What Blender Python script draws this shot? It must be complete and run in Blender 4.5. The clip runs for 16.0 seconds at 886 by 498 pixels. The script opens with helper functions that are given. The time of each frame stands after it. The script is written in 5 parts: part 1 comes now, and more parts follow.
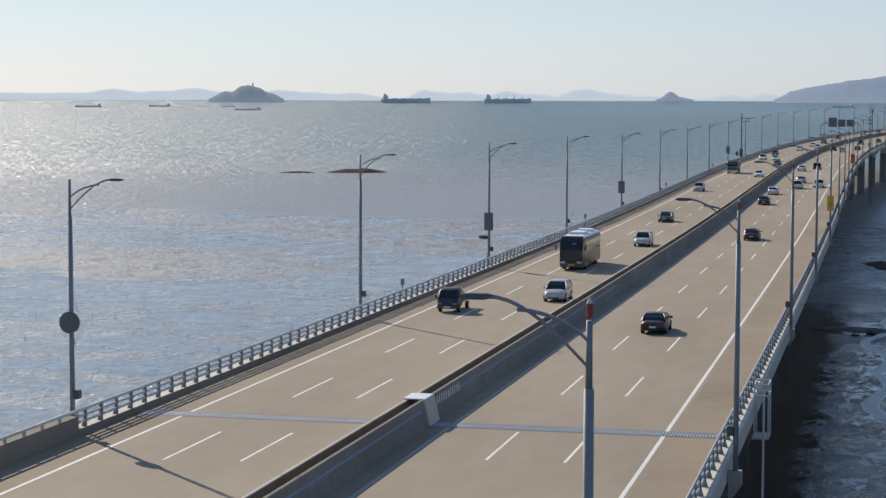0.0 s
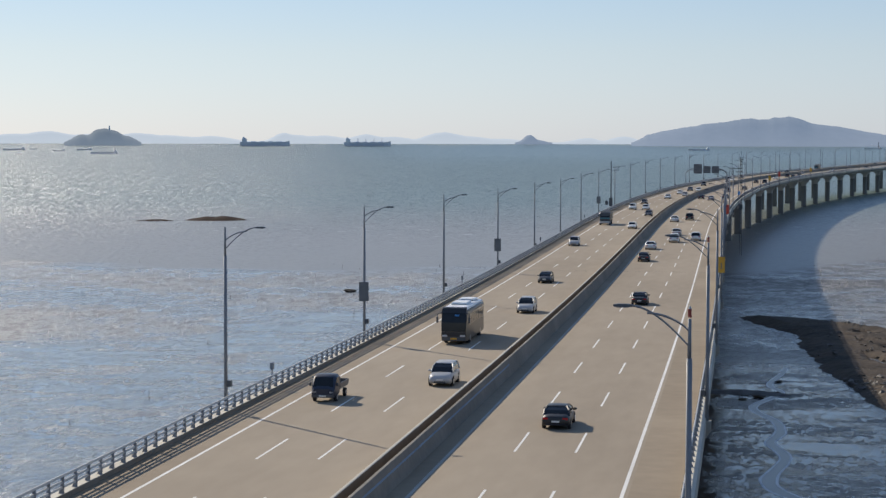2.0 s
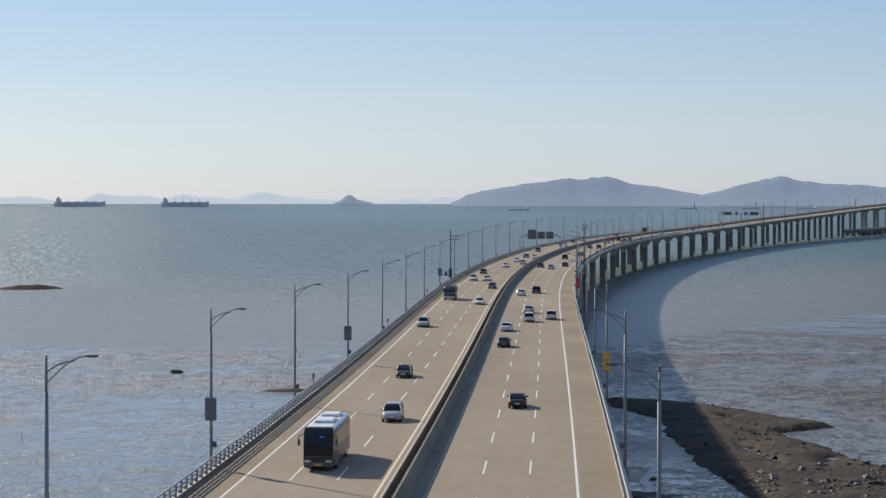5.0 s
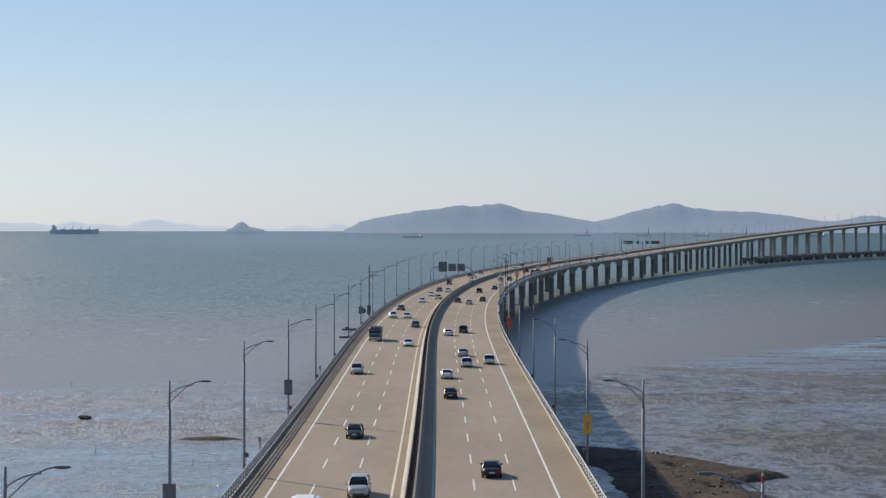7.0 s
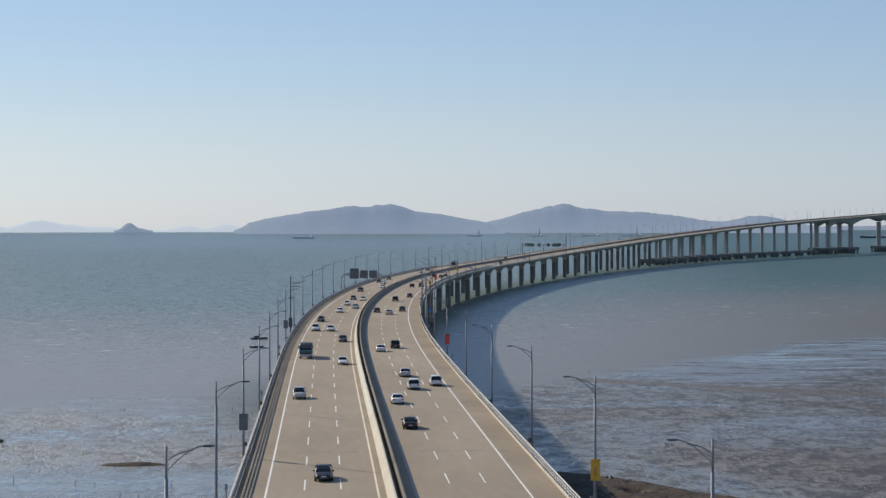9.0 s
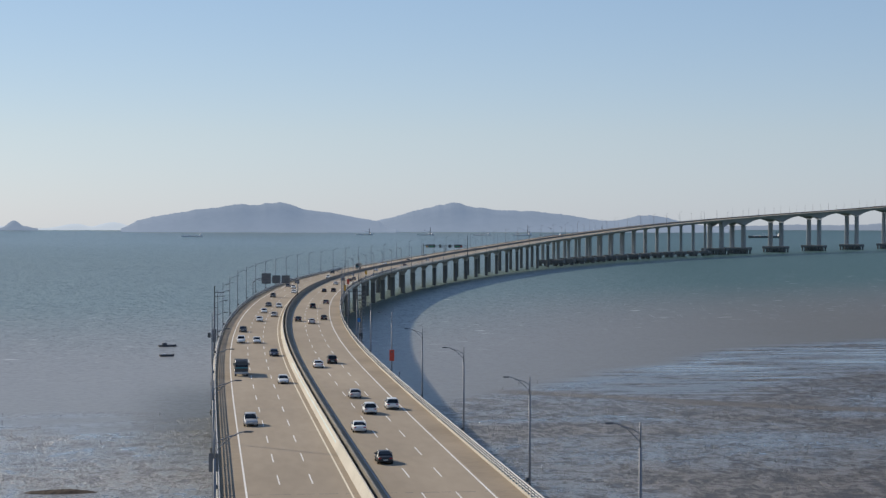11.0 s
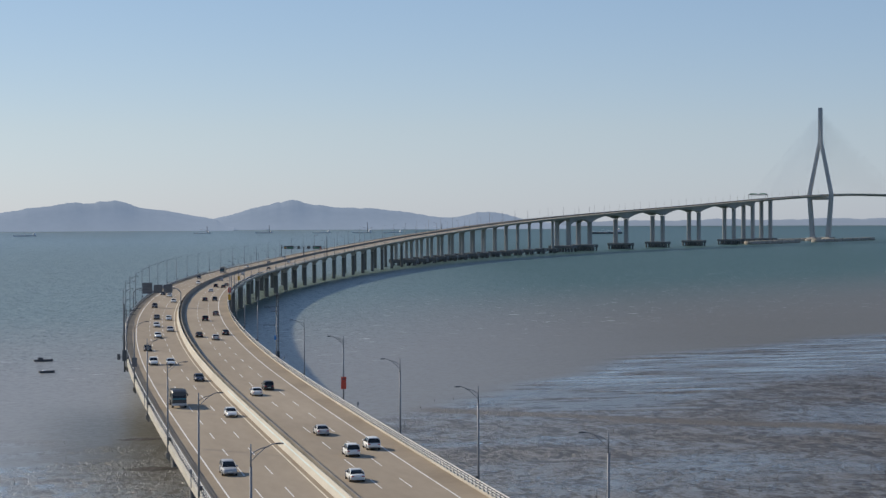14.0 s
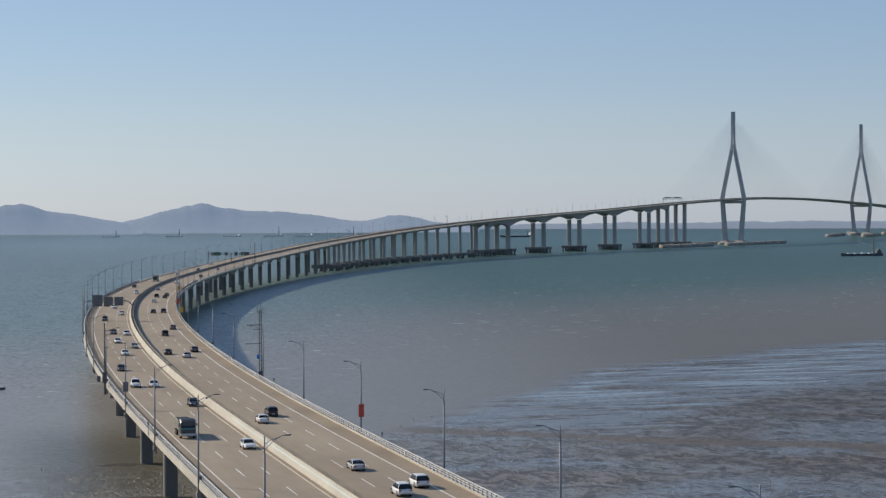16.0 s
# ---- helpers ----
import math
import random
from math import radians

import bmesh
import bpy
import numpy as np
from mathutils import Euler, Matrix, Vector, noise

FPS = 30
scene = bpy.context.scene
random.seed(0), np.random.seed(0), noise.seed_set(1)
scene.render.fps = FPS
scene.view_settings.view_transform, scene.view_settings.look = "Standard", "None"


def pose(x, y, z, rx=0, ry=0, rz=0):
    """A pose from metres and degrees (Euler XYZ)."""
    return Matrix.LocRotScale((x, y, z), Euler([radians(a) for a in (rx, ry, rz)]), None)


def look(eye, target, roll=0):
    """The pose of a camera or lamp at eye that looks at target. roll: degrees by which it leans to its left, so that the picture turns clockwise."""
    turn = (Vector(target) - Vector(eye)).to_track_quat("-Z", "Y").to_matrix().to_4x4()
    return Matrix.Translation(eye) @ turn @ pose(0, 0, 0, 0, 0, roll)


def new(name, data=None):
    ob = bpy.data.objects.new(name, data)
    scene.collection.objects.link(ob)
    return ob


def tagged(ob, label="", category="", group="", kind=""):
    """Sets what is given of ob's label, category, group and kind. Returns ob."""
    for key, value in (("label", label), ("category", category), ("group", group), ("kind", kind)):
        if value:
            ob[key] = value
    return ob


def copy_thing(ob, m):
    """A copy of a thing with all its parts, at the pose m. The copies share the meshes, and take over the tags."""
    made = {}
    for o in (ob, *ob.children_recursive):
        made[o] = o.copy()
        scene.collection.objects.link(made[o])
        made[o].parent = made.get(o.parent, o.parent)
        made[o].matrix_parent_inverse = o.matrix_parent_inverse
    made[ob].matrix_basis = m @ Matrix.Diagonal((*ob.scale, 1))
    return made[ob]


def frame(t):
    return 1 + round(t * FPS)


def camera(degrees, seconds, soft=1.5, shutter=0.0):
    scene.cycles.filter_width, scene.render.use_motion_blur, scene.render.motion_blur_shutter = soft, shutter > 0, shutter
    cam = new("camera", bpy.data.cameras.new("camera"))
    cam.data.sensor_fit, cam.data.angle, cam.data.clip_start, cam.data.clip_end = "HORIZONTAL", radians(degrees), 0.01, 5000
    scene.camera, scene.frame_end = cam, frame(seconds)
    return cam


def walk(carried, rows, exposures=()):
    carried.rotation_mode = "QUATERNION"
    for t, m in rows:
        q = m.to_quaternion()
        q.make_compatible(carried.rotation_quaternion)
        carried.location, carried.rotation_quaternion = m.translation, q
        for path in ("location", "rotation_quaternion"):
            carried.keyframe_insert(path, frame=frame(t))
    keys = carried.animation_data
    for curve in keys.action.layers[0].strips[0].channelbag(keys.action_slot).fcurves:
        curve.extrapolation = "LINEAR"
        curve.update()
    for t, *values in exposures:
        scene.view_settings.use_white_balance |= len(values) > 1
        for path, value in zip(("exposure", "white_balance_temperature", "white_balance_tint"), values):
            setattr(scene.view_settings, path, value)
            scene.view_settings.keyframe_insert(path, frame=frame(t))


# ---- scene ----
# ---- camera and its flight ----
cam = camera(26.23, 16.0, soft=1.4)
FLIGHT = [  # seconds, x, y, z, yaw, pitch, roll
    (0, 23.42, 0.03, 36.07, 13.090, -4.671, -0.077),
    (0.5, 22.18, 3.54, 36.53, 11.866, -4.353, -0.093),
    (1, 21.04, 7.17, 36.90, 10.871, -4.028, -0.082),
    (1.5, 19.97, 11.08, 37.27, 9.889, -3.706, -0.102),
    (2, 18.78, 15.13, 37.65, 8.852, -3.390, -0.083),
    (2.5, 17.65, 19.33, 38.05, 7.824, -3.078, -0.066),
    (3, 16.46, 23.67, 38.48, 6.867, -2.770, -0.062),
    (3.5, 15.33, 27.98, 38.95, 5.954, -2.454, -0.064),
    (4, 14.20, 32.04, 39.27, 5.088, -2.187, -0.051),
    (6.5, 5.09, 55.68, 41.57, 0.873, -0.902, -0.061),
    (7, 2.82, 59.97, 42.08, 0.064, -0.821, -0.037),
    (7.5, 0.49, 64.56, 42.68, -0.778, -0.821, 0.012),
    (8, -1.86, 69.12, 43.22, -1.634, -0.835, 0.085),
    (8.5, -4.26, 73.76, 43.78, -2.518, -0.835, 0.116),
    (9, -6.50, 78.58, 44.31, -3.339, -0.831, 0.056),
    (11.5, -19.07, 105.05, 47.07, -7.652, -0.918, -0.098),
    (12, -21.99, 110.17, 47.67, -8.507, -0.942, -0.046),
    (12.5, -24.89, 115.22, 48.23, -9.387, -0.971, -0.003),
    (13, -27.83, 120.36, 48.68, -10.267, -0.986, 0.067),
    (13.5, -30.89, 125.43, 49.21, -11.101, -1.003, 0.166),
    (14, -34.24, 130.48, 49.80, -11.914, -1.022, 0.182),
    (14.5, -37.92, 135.55, 50.39, -12.682, -1.024, 0.179),
    (15, -41.78, 140.75, 51.10, -13.407, -1.009, 0.176),
    (15.5, -45.72, 145.98, 51.79, -14.110, -0.979, 0.171),
    (16, -49.66, 151.21, 52.43, -14.825, -0.964, 0.209),
]
walk(cam, [(t, pose(x, y, z, 90 + p, r, w)) for t, x, y, z, w, p, r in FLIGHT], exposures=((0, 0.05), (4, 0.03), (9, 0.02), (16, -0.05)))

# ---- world, sun, exposure ----
SUN_ELEVATION, SUN_AZIMUTH = 29.0, -44.5  # degrees; azimuth from +y towards +x
world = bpy.data.worlds.new("world")
scene.world = world
world.use_nodes = True
wn = world.node_tree.nodes
sky = wn.new("ShaderNodeTexSky")
sky.sky_type, sky.sun_disc = "NISHITA", False
sky.sun_elevation, sky.sun_rotation = radians(SUN_ELEVATION), radians(SUN_AZIMUTH)
sky.altitude, sky.air_density, sky.dust_density, sky.ozone_density = 0, 1.0, 0.1, 1.0
wn["Background"].inputs[1].default_value = 0.053
tint = wn.new("ShaderNodeMix")
tint.data_type, tint.blend_type = "RGBA", "MULTIPLY"
tint.inputs[0].default_value = 1.0
toward, high, veil = wn.new("ShaderNodeTexCoord"), wn.new("ShaderNodeSeparateXYZ"), wn.new("ShaderNodeValToRGB")  # the sea haze takes the yellow out of the lowest sky
world.node_tree.links.new(toward.outputs["Generated"], high.inputs[0])
world.node_tree.links.new(high.outputs[2], veil.inputs[0])
veil.color_ramp.elements[0].position, veil.color_ramp.elements[0].color = 0.0, (0.92, 1.05, 1.46, 1)
veil.color_ramp.elements[1].position, veil.color_ramp.elements[1].color = 0.11, (1.05, 1.07, 1.17, 1)
low = veil.color_ramp.elements.new(0.045)
low.color = (1.05, 1.07, 1.23, 1)
world.node_tree.links.new(veil.outputs[0], tint.inputs[7])
world.node_tree.links.new(sky.outputs[0], tint.inputs[6])
haze = wn.new("ShaderNodeMix")  # thin even haze over the whole sky
haze.data_type, haze.blend_type = "RGBA", "ADD"
haze.inputs[0].default_value, haze.inputs[7].default_value = 1.0, (1.45, 2.45, 4.5, 1)
world.node_tree.links.new(tint.outputs[2], haze.inputs[6])
world.node_tree.links.new(haze.outputs[2], wn["Background"].inputs[0])
sun_data = bpy.data.lights.new("sun", "SUN")
sun_data.energy, sun_data.angle, sun_data.color = 4.7, radians(0.53), (1.0, 0.89, 0.73)
sun = new("sun", sun_data)
_se, _sa = radians(SUN_ELEVATION), radians(SUN_AZIMUTH)
sun.matrix_world = look((0, 0, 0), (-math.cos(_se) * math.sin(_sa), -math.cos(_se) * math.cos(_sa), -math.sin(_se)))
scene.view_settings.exposure = 0.1


# ---- materials ----
def nodes_of(name):
    m = bpy.data.materials.new(name)
    m.use_nodes = True
    return m, m.node_tree.nodes, m.node_tree.links, m.node_tree.nodes["Principled BSDF"]


def surface(name, dark, light, rough=0.6, metal=0.0, grain=3.0, stain=0.15, bump=0.0, stretch=(1, 1, 1), pieces=0.0, spec=0.5, coat=0.0):
    """A material that varies between two colours at two scales: fine grain and broad stains, in world metres."""
    m, n, l, b = nodes_of(name)
    geo, mp = n.new("ShaderNodeNewGeometry"), n.new("ShaderNodeMapping")
    mp.inputs["Scale"].default_value = stretch
    l.new(geo.outputs["Position"], mp.inputs["Vector"])
    fine, broad = n.new("ShaderNodeTexNoise"), n.new("ShaderNodeTexNoise")
    fine.inputs["Scale"].default_value, fine.inputs["Detail"].default_value = grain, 6
    broad.inputs["Scale"].default_value, broad.inputs["Detail"].default_value = stain, 4
    for t in (fine, broad):
        l.new(mp.outputs[0], t.inputs["Vector"])
    add = n.new("ShaderNodeMath")
    add.operation = "MULTIPLY_ADD"
    add.inputs[1].default_value = 0.6
    l.new(fine.outputs[0], add.inputs[0])
    half = n.new("ShaderNodeMath")
    half.operation = "MULTIPLY_ADD"
    half.inputs[1].default_value, half.inputs[2].default_value = 1.4, -0.5
    l.new(broad.outputs[0], half.inputs[0])
    l.new(half.outputs[0], add.inputs[2])
    mix = n.new("ShaderNodeMix")
    mix.data_type = "RGBA"
    mix.inputs[6].default_value, mix.inputs[7].default_value = (*dark, 1), (*light, 1)
    if pieces:
        info, pm = n.new("ShaderNodeObjectInfo"), n.new("ShaderNodeMath")
        pm.operation = "MULTIPLY_ADD"
        pm.inputs[1].default_value = pieces
        l.new(info.outputs["Random"], pm.inputs[0])
        l.new(add.outputs[0], pm.inputs[2])
        add = pm
    l.new(add.outputs[0], mix.inputs[0])
    l.new(mix.outputs[2], b.inputs["Base Color"])
    b.inputs["Roughness"].default_value, b.inputs["Metallic"].default_value = rough, metal
    b.inputs["Specular IOR Level"].default_value = spec
    b.inputs["Coat Weight"].default_value, b.inputs["Coat Roughness"].default_value = coat, 0.08
    if bump:
        bp = n.new("ShaderNodeBump")
        bp.inputs["Strength"].default_value, bp.inputs["Distance"].default_value = 0.6, bump
        l.new(fine.outputs[0], bp.inputs["Height"])
        l.new(bp.outputs[0], b.inputs["Normal"])
    return m


M_PAVING = surface("concrete_paving", (0.240, 0.195, 0.143), (0.375, 0.309, 0.229), 0.85, grain=0.9, stain=0.09, bump=0.01, stretch=(1, 0.22, 1), spec=0.2)
M_SHOULDER = surface("dusty_paving", (0.215, 0.170, 0.120), (0.350, 0.282, 0.202), 0.88, grain=0.9, stain=0.06, bump=0.01, spec=0.2)
M_CONCRETE = surface("weathered_concrete", (0.25, 0.23, 0.20), (0.42, 0.39, 0.34), 0.85, grain=1.6, stain=0.12, bump=0.01, spec=0.25)
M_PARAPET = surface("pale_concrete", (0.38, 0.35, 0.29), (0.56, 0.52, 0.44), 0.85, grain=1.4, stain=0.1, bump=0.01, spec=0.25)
M_GRIMY_SHADE = surface("grimy_shaded_concrete", (0.13, 0.117, 0.10), (0.26, 0.236, 0.20), 0.85, grain=1.6, stain=0.12, bump=0.01, spec=0.25)
M_COPING = surface("pale_coping", (0.46, 0.43, 0.36), (0.66, 0.62, 0.53), 0.8, grain=1.4, stain=0.2, spec=0.25)
M_GIRDER = surface("girder_concrete", (0.27, 0.265, 0.25), (0.40, 0.39, 0.37), 0.85, grain=0.8, stain=0.06, bump=0.01, spec=0.25)
M_PIER = surface("pier_concrete", (0.28, 0.275, 0.265), (0.44, 0.43, 0.41), 0.85, grain=0.7, stain=0.08, stretch=(1, 1, 0.25), bump=0.02, spec=0.25)
M_STAINED = surface("tide_stained_concrete", (0.12, 0.12, 0.12), (0.21, 0.208, 0.20), 0.85, grain=0.9, stain=0.2, stretch=(1, 1, 0.3), bump=0.03, spec=0.25)
M_PYLON = surface("pylon_concrete", (0.38, 0.375, 0.365), (0.48, 0.47, 0.455), 0.85, grain=0.3, stain=0.02, stretch=(1, 1, 0.2), spec=0.25)
M_SLOT = surface("dusty_brown_cover", (0.17, 0.12, 0.075), (0.30, 0.215, 0.14), 0.9, grain=1.2, stain=0.15, bump=0.01, spec=0.2)
M_LINE = surface("road_paint", (0.62, 0.60, 0.55), (0.82, 0.80, 0.76), 0.7, grain=2.5, stain=0.2, spec=0.3)
M_SHADED_LINE = surface("shaded_road_paint", (0.30, 0.285, 0.25), (0.46, 0.44, 0.40), 0.8, grain=2.5, stain=0.2, spec=0.2)
M_CREAM = surface("worn_cream_paint", (0.58, 0.52, 0.40), (0.76, 0.70, 0.56), 0.75, grain=2.5, stain=0.2, spec=0.3)
M_GALV = surface("galvanised_steel", (0.40, 0.395, 0.385), (0.56, 0.55, 0.53), 0.55, 0.1, grain=5, stain=0.4)
M_POLE = surface("grey_painted_steel", (0.17, 0.18, 0.195), (0.25, 0.26, 0.275), 0.6, 0.1, grain=4, stain=0.5)
M_DARK = surface("dark_grey_metal", (0.06, 0.065, 0.07), (0.12, 0.125, 0.13), 0.5, 0.4, grain=4, stain=0.6)
M_RED = surface("red_sheet", (0.50, 0.05, 0.03), (0.66, 0.09, 0.05), 0.55, grain=3, stain=0.8)
M_REDBAND = surface("faded_red_paint", (0.22, 0.035, 0.025), (0.34, 0.06, 0.04), 0.6, grain=4, stain=1)
M_PLINTH_SHADE = surface("shaded_plinth_concrete", (0.185, 0.155, 0.12), (0.30, 0.255, 0.205), 0.9, grain=1.2, stain=0.1, bump=0.01, spec=0.2)
M_YELLOW = surface("amber_sheet", (0.62, 0.30, 0.02), (0.78, 0.41, 0.045), 0.5, grain=3, stain=0.8)
M_BLUE = surface("blue_sheet", (0.02, 0.16, 0.42), (0.04, 0.24, 0.55), 0.5, grain=3, stain=0.8)
M_GREEN = surface("green_sheet", (0.02, 0.20, 0.10), (0.04, 0.30, 0.15), 0.5, grain=3, stain=0.8)
M_WHITE = surface("white_paint", (0.62, 0.62, 0.61), (0.82, 0.82, 0.81), 0.45, grain=3, stain=0.6)
M_BACK = surface("aluminium_sign_back", (0.12, 0.125, 0.13), (0.20, 0.205, 0.215), 0.5, 0.5, grain=4, stain=0.8)
M_JOINT = surface("expansion_joint_steel", (0.09, 0.10, 0.12), (0.14, 0.155, 0.18), 0.5, 0.5, grain=6, stain=0.5)
M_SEAM = surface("dirty_seam", (0.13, 0.115, 0.10), (0.20, 0.18, 0.155), 0.85, grain=4, stain=0.5, spec=0.2)
M_CABLE = surface("stay_cable_sheath", (0.40, 0.42, 0.45), (0.52, 0.54, 0.57), 0.5, grain=0.5, stain=0.05)
# hull colour lightened to stand in for haze over the far ships
M_HULL = surface("hazed_ship_hull_paint", (0.60, 0.61, 0.63), (0.72, 0.73, 0.75), 0.6, grain=0.1, stain=0.03)
M_BARGE = surface("barge_hull_paint", (0.06, 0.065, 0.075), (0.12, 0.125, 0.135), 0.6, grain=0.1, stain=0.03)
M_PALEBLUE = surface("pale_turquoise_paint", (0.38, 0.44, 0.43), (0.52, 0.60, 0.60), 0.7, grain=3, stain=0.15)
M_FADED = surface("faded_blue_paint", (0.10, 0.17, 0.26), (0.22, 0.29, 0.36), 0.7, grain=3, stain=0.25)
M_SHIPWHITE = surface("ship_house_paint", (0.62, 0.63, 0.64), (0.78, 0.79, 0.80), 0.6, grain=0.1, stain=0.03)
M_TYRE = surface("tyre_rubber", (0.015, 0.015, 0.016), (0.03, 0.03, 0.031), 0.8, grain=10, stain=2)
M_RIM = surface("alloy_rim", (0.35, 0.35, 0.36), (0.55, 0.55, 0.56), 0.3, 0.9, grain=10, stain=2)
M_GLASS = surface("tinted_glass", (0.008, 0.010, 0.012), (0.016, 0.018, 0.021), 0.09, grain=2, stain=1, spec=0.4)
M_LAMP_W = surface("headlamp_lens", (0.45, 0.45, 0.45), (0.6, 0.6, 0.61), 0.1, grain=4, stain=1)
M_LAMP_R = surface("tail_lamp_lens", (0.35, 0.01, 0.01), (0.5, 0.02, 0.02), 0.15, grain=4, stain=1)
M_PLATE = surface("pale_plate", (0.6, 0.6, 0.55), (0.7, 0.7, 0.65), 0.5, grain=4, stain=1)
M_ROCK = surface("wet_rock", (0.018, 0.015, 0.012), (0.075, 0.062, 0.05), 0.6, grain=2.2, stain=0.3, bump=0.15, pieces=0.4)
M_MUDBANK = surface("shingle_bank", (0.013, 0.010, 0.008), (0.092, 0.066, 0.043), 0.85, grain=0.9, stain=0.12, bump=0.9, spec=0.25)
M_CREEK = surface("still_creek_water", (0.03, 0.031, 0.032), (0.045, 0.046, 0.048), 0.3, grain=0.3, stain=0.05, spec=0.5)
M_WETRIM = surface("wet_pale_silt", (0.42, 0.43, 0.45), (0.60, 0.61, 0.63), 0.4, grain=0.8, stain=0.2, spec=0.5)
M_SANDBAR = surface("brown_sand", (0.03, 0.018, 0.013), (0.07, 0.042, 0.03), 0.9, grain=0.4, stain=0.05, bump=0.1, spec=0.1)


def paint(name, c):
    return surface(name, tuple(v * 0.85 for v in c), c, 0.45, 0.05, grain=2, stain=0.8, coat=0.15)


# ---- the bridge's line: curvature and level along it ----
BEND = [(0, 0.042), (200, -0.044), (300, -0.029), (400, 0.044), (500, 0.202), (600, 0.269), (700, 0.265), (800, 0.26), (900, 0.272), (1000, 0.312), (1200, 0.314), (1400, 0.23), (1700, 0.201), (2000, 0.264), (2400, 0.327), (2800, 0.299), (3400, 0.113), (4400, -0.136), (5300, -0.375)]
LEVEL = [(0, 19.57), (300, 17.25), (400, 17.40), (500, 17.22), (600, 17.35), (700, 17.57), (900, 17.47), (1100, 17.0), (1400, 17.41), (1800, 22.6), (2200, 31.7), (2700, 46.6), (3200, 62.2), (3600, 78.6), (3900, 87.13), (4200, 87.14), (4500, 81.36), (4900, 73.21), (5300, 65.06)]
STEP = 10.0
_s = np.arange(-200.0, 5250.0, STEP)
_k = np.interp(_s, *zip(*BEND)) / 1000 * (_s > 0)
_h = np.concatenate([[0], np.cumsum((_k[1:] + _k[:-1]) / 2 * STEP)])
_i0 = int(200 / STEP)
_h -= _h[_i0]
_x = np.concatenate([[0], np.cumsum(np.sin((_h[1:] + _h[:-1]) / 2) * STEP)])
_y = np.concatenate([[0], np.cumsum(np.cos((_h[1:] + _h[:-1]) / 2) * STEP)])
_x, _y = _x - _x[_i0], _y - _y[_i0]
_zs = np.interp(_s, *zip(*LEVEL))
_zs[_s < 0] = LEVEL[0][1] - _s[_s < 0] * (LEVEL[0][1] - LEVEL[1][1]) / 300
_pad = 10
_z = np.convolve(np.pad(_zs, _pad, mode="reflect", reflect_type="odd"), np.ones(2 * _pad + 1) / (2 * _pad + 1), "valid")


def on_road(s, across=0.0, up=0.0):
    """A point of the bridge: metres along it, to the right of its middle, and above the road."""
    x, y, z, h = (np.interp(s, _s, a) for a in (_x, _y, _z, _h))
    return Vector((x + across * math.cos(h), y - across * math.sin(h), z + up))


def heading(s):
    return float(np.interp(s, _s, _h))


def slope(s):
    return float(np.interp(s + 5, _s, _z) - np.interp(s - 5, _s, _z)) / 10


def stand(s, across=0.0, up=0.0, turn=0.0, tilt=False):
    """A pose on the bridge: y along the road, x to its right."""
    m = Matrix.Translation(on_road(s, across, up)) @ Matrix.Rotation(-heading(s) + radians(turn), 4, "Z")
    return m @ Matrix.Rotation(math.atan(slope(s)) * (1 if abs(turn) < 90 else -1), 4, "X") if tilt else m


def stations(s0, s1, near=10.0, far=20.0):
    out = [s0]
    while out[-1] < s1 - 1e-6:
        out.append(min(s1, out[-1] + (near if out[-1] < 1600 else far)))
    return out


# ---- mesh helpers ----
def mesh_of(name, bm, material, smooth=False):
    me = bpy.data.meshes.new(name)
    bm.normal_update()
    bm.to_mesh(me)
    bm.free()
    me.materials.append(material)
    if smooth:
        me.polygons.foreach_set("use_smooth", [True] * len(me.polygons))
        if smooth is not True:  # edges sharper than this many degrees stay hard
            me.set_sharp_from_angle(angle=radians(smooth))
    return me


def part(name, bm, material, parent=None, label="", smooth=False):
    """Links a bmesh as one mesh object, under a thing or a part."""
    ob = new(name, mesh_of(name, bm, material, smooth))
    if parent:
        ob.parent = parent
    if label:
        ob["label"] = label
    return ob


def again(ob, m, parent):
    """One more object on the same mesh."""
    o = new(ob.name.split(".")[0], ob.data)
    o.parent, o.matrix_local = parent, m
    return o


def box(bm, x0, x1, y0, y1, z0, z1, bevel=0.0):
    r = bmesh.ops.create_cube(bm, size=1, matrix=Matrix.LocRotScale(((x0 + x1) / 2, (y0 + y1) / 2, (z0 + z1) / 2), None, (x1 - x0, y1 - y0, z1 - z0)))
    if bevel:
        es = list({e for v in r["verts"] for e in v.link_edges})
        bmesh.ops.bevel(bm, geom=es, offset=bevel, segments=1, affect="EDGES", profile=0.5)
    return r


def tube(bm, a, b, r0, r1=None, n=8, caps=True):
    """A tapered round bar from a to b."""
    a, b = Vector(a), Vector(b)
    d = b - a
    m = Matrix.Translation((a + b) / 2) @ d.to_track_quat("Z", "Y").to_matrix().to_4x4()
    bmesh.ops.create_cone(bm, cap_ends=caps, segments=n, radius1=r0, radius2=r0 if r1 is None else r1, depth=d.length, matrix=m)


def bar(bm, pts, r, n=6):
    for a, b in zip(pts, pts[1:]):
        tube(bm, a, b, r, n=n)


def prism(bm, rings, close=True, cap=True):
    """Skins rings of points one after another."""
    vs = [[bm.verts.new(p) for p in ring] for ring in rings]
    k = len(vs[0])
    for a, b in zip(vs, vs[1:]):
        for i in range(k if close else k - 1):
            bm.faces.new((a[i], a[(i + 1) % k], b[(i + 1) % k], b[i]))
    if cap and close:
        bm.faces.new(vs[0][::-1])
        bm.faces.new(vs[-1])
    return vs


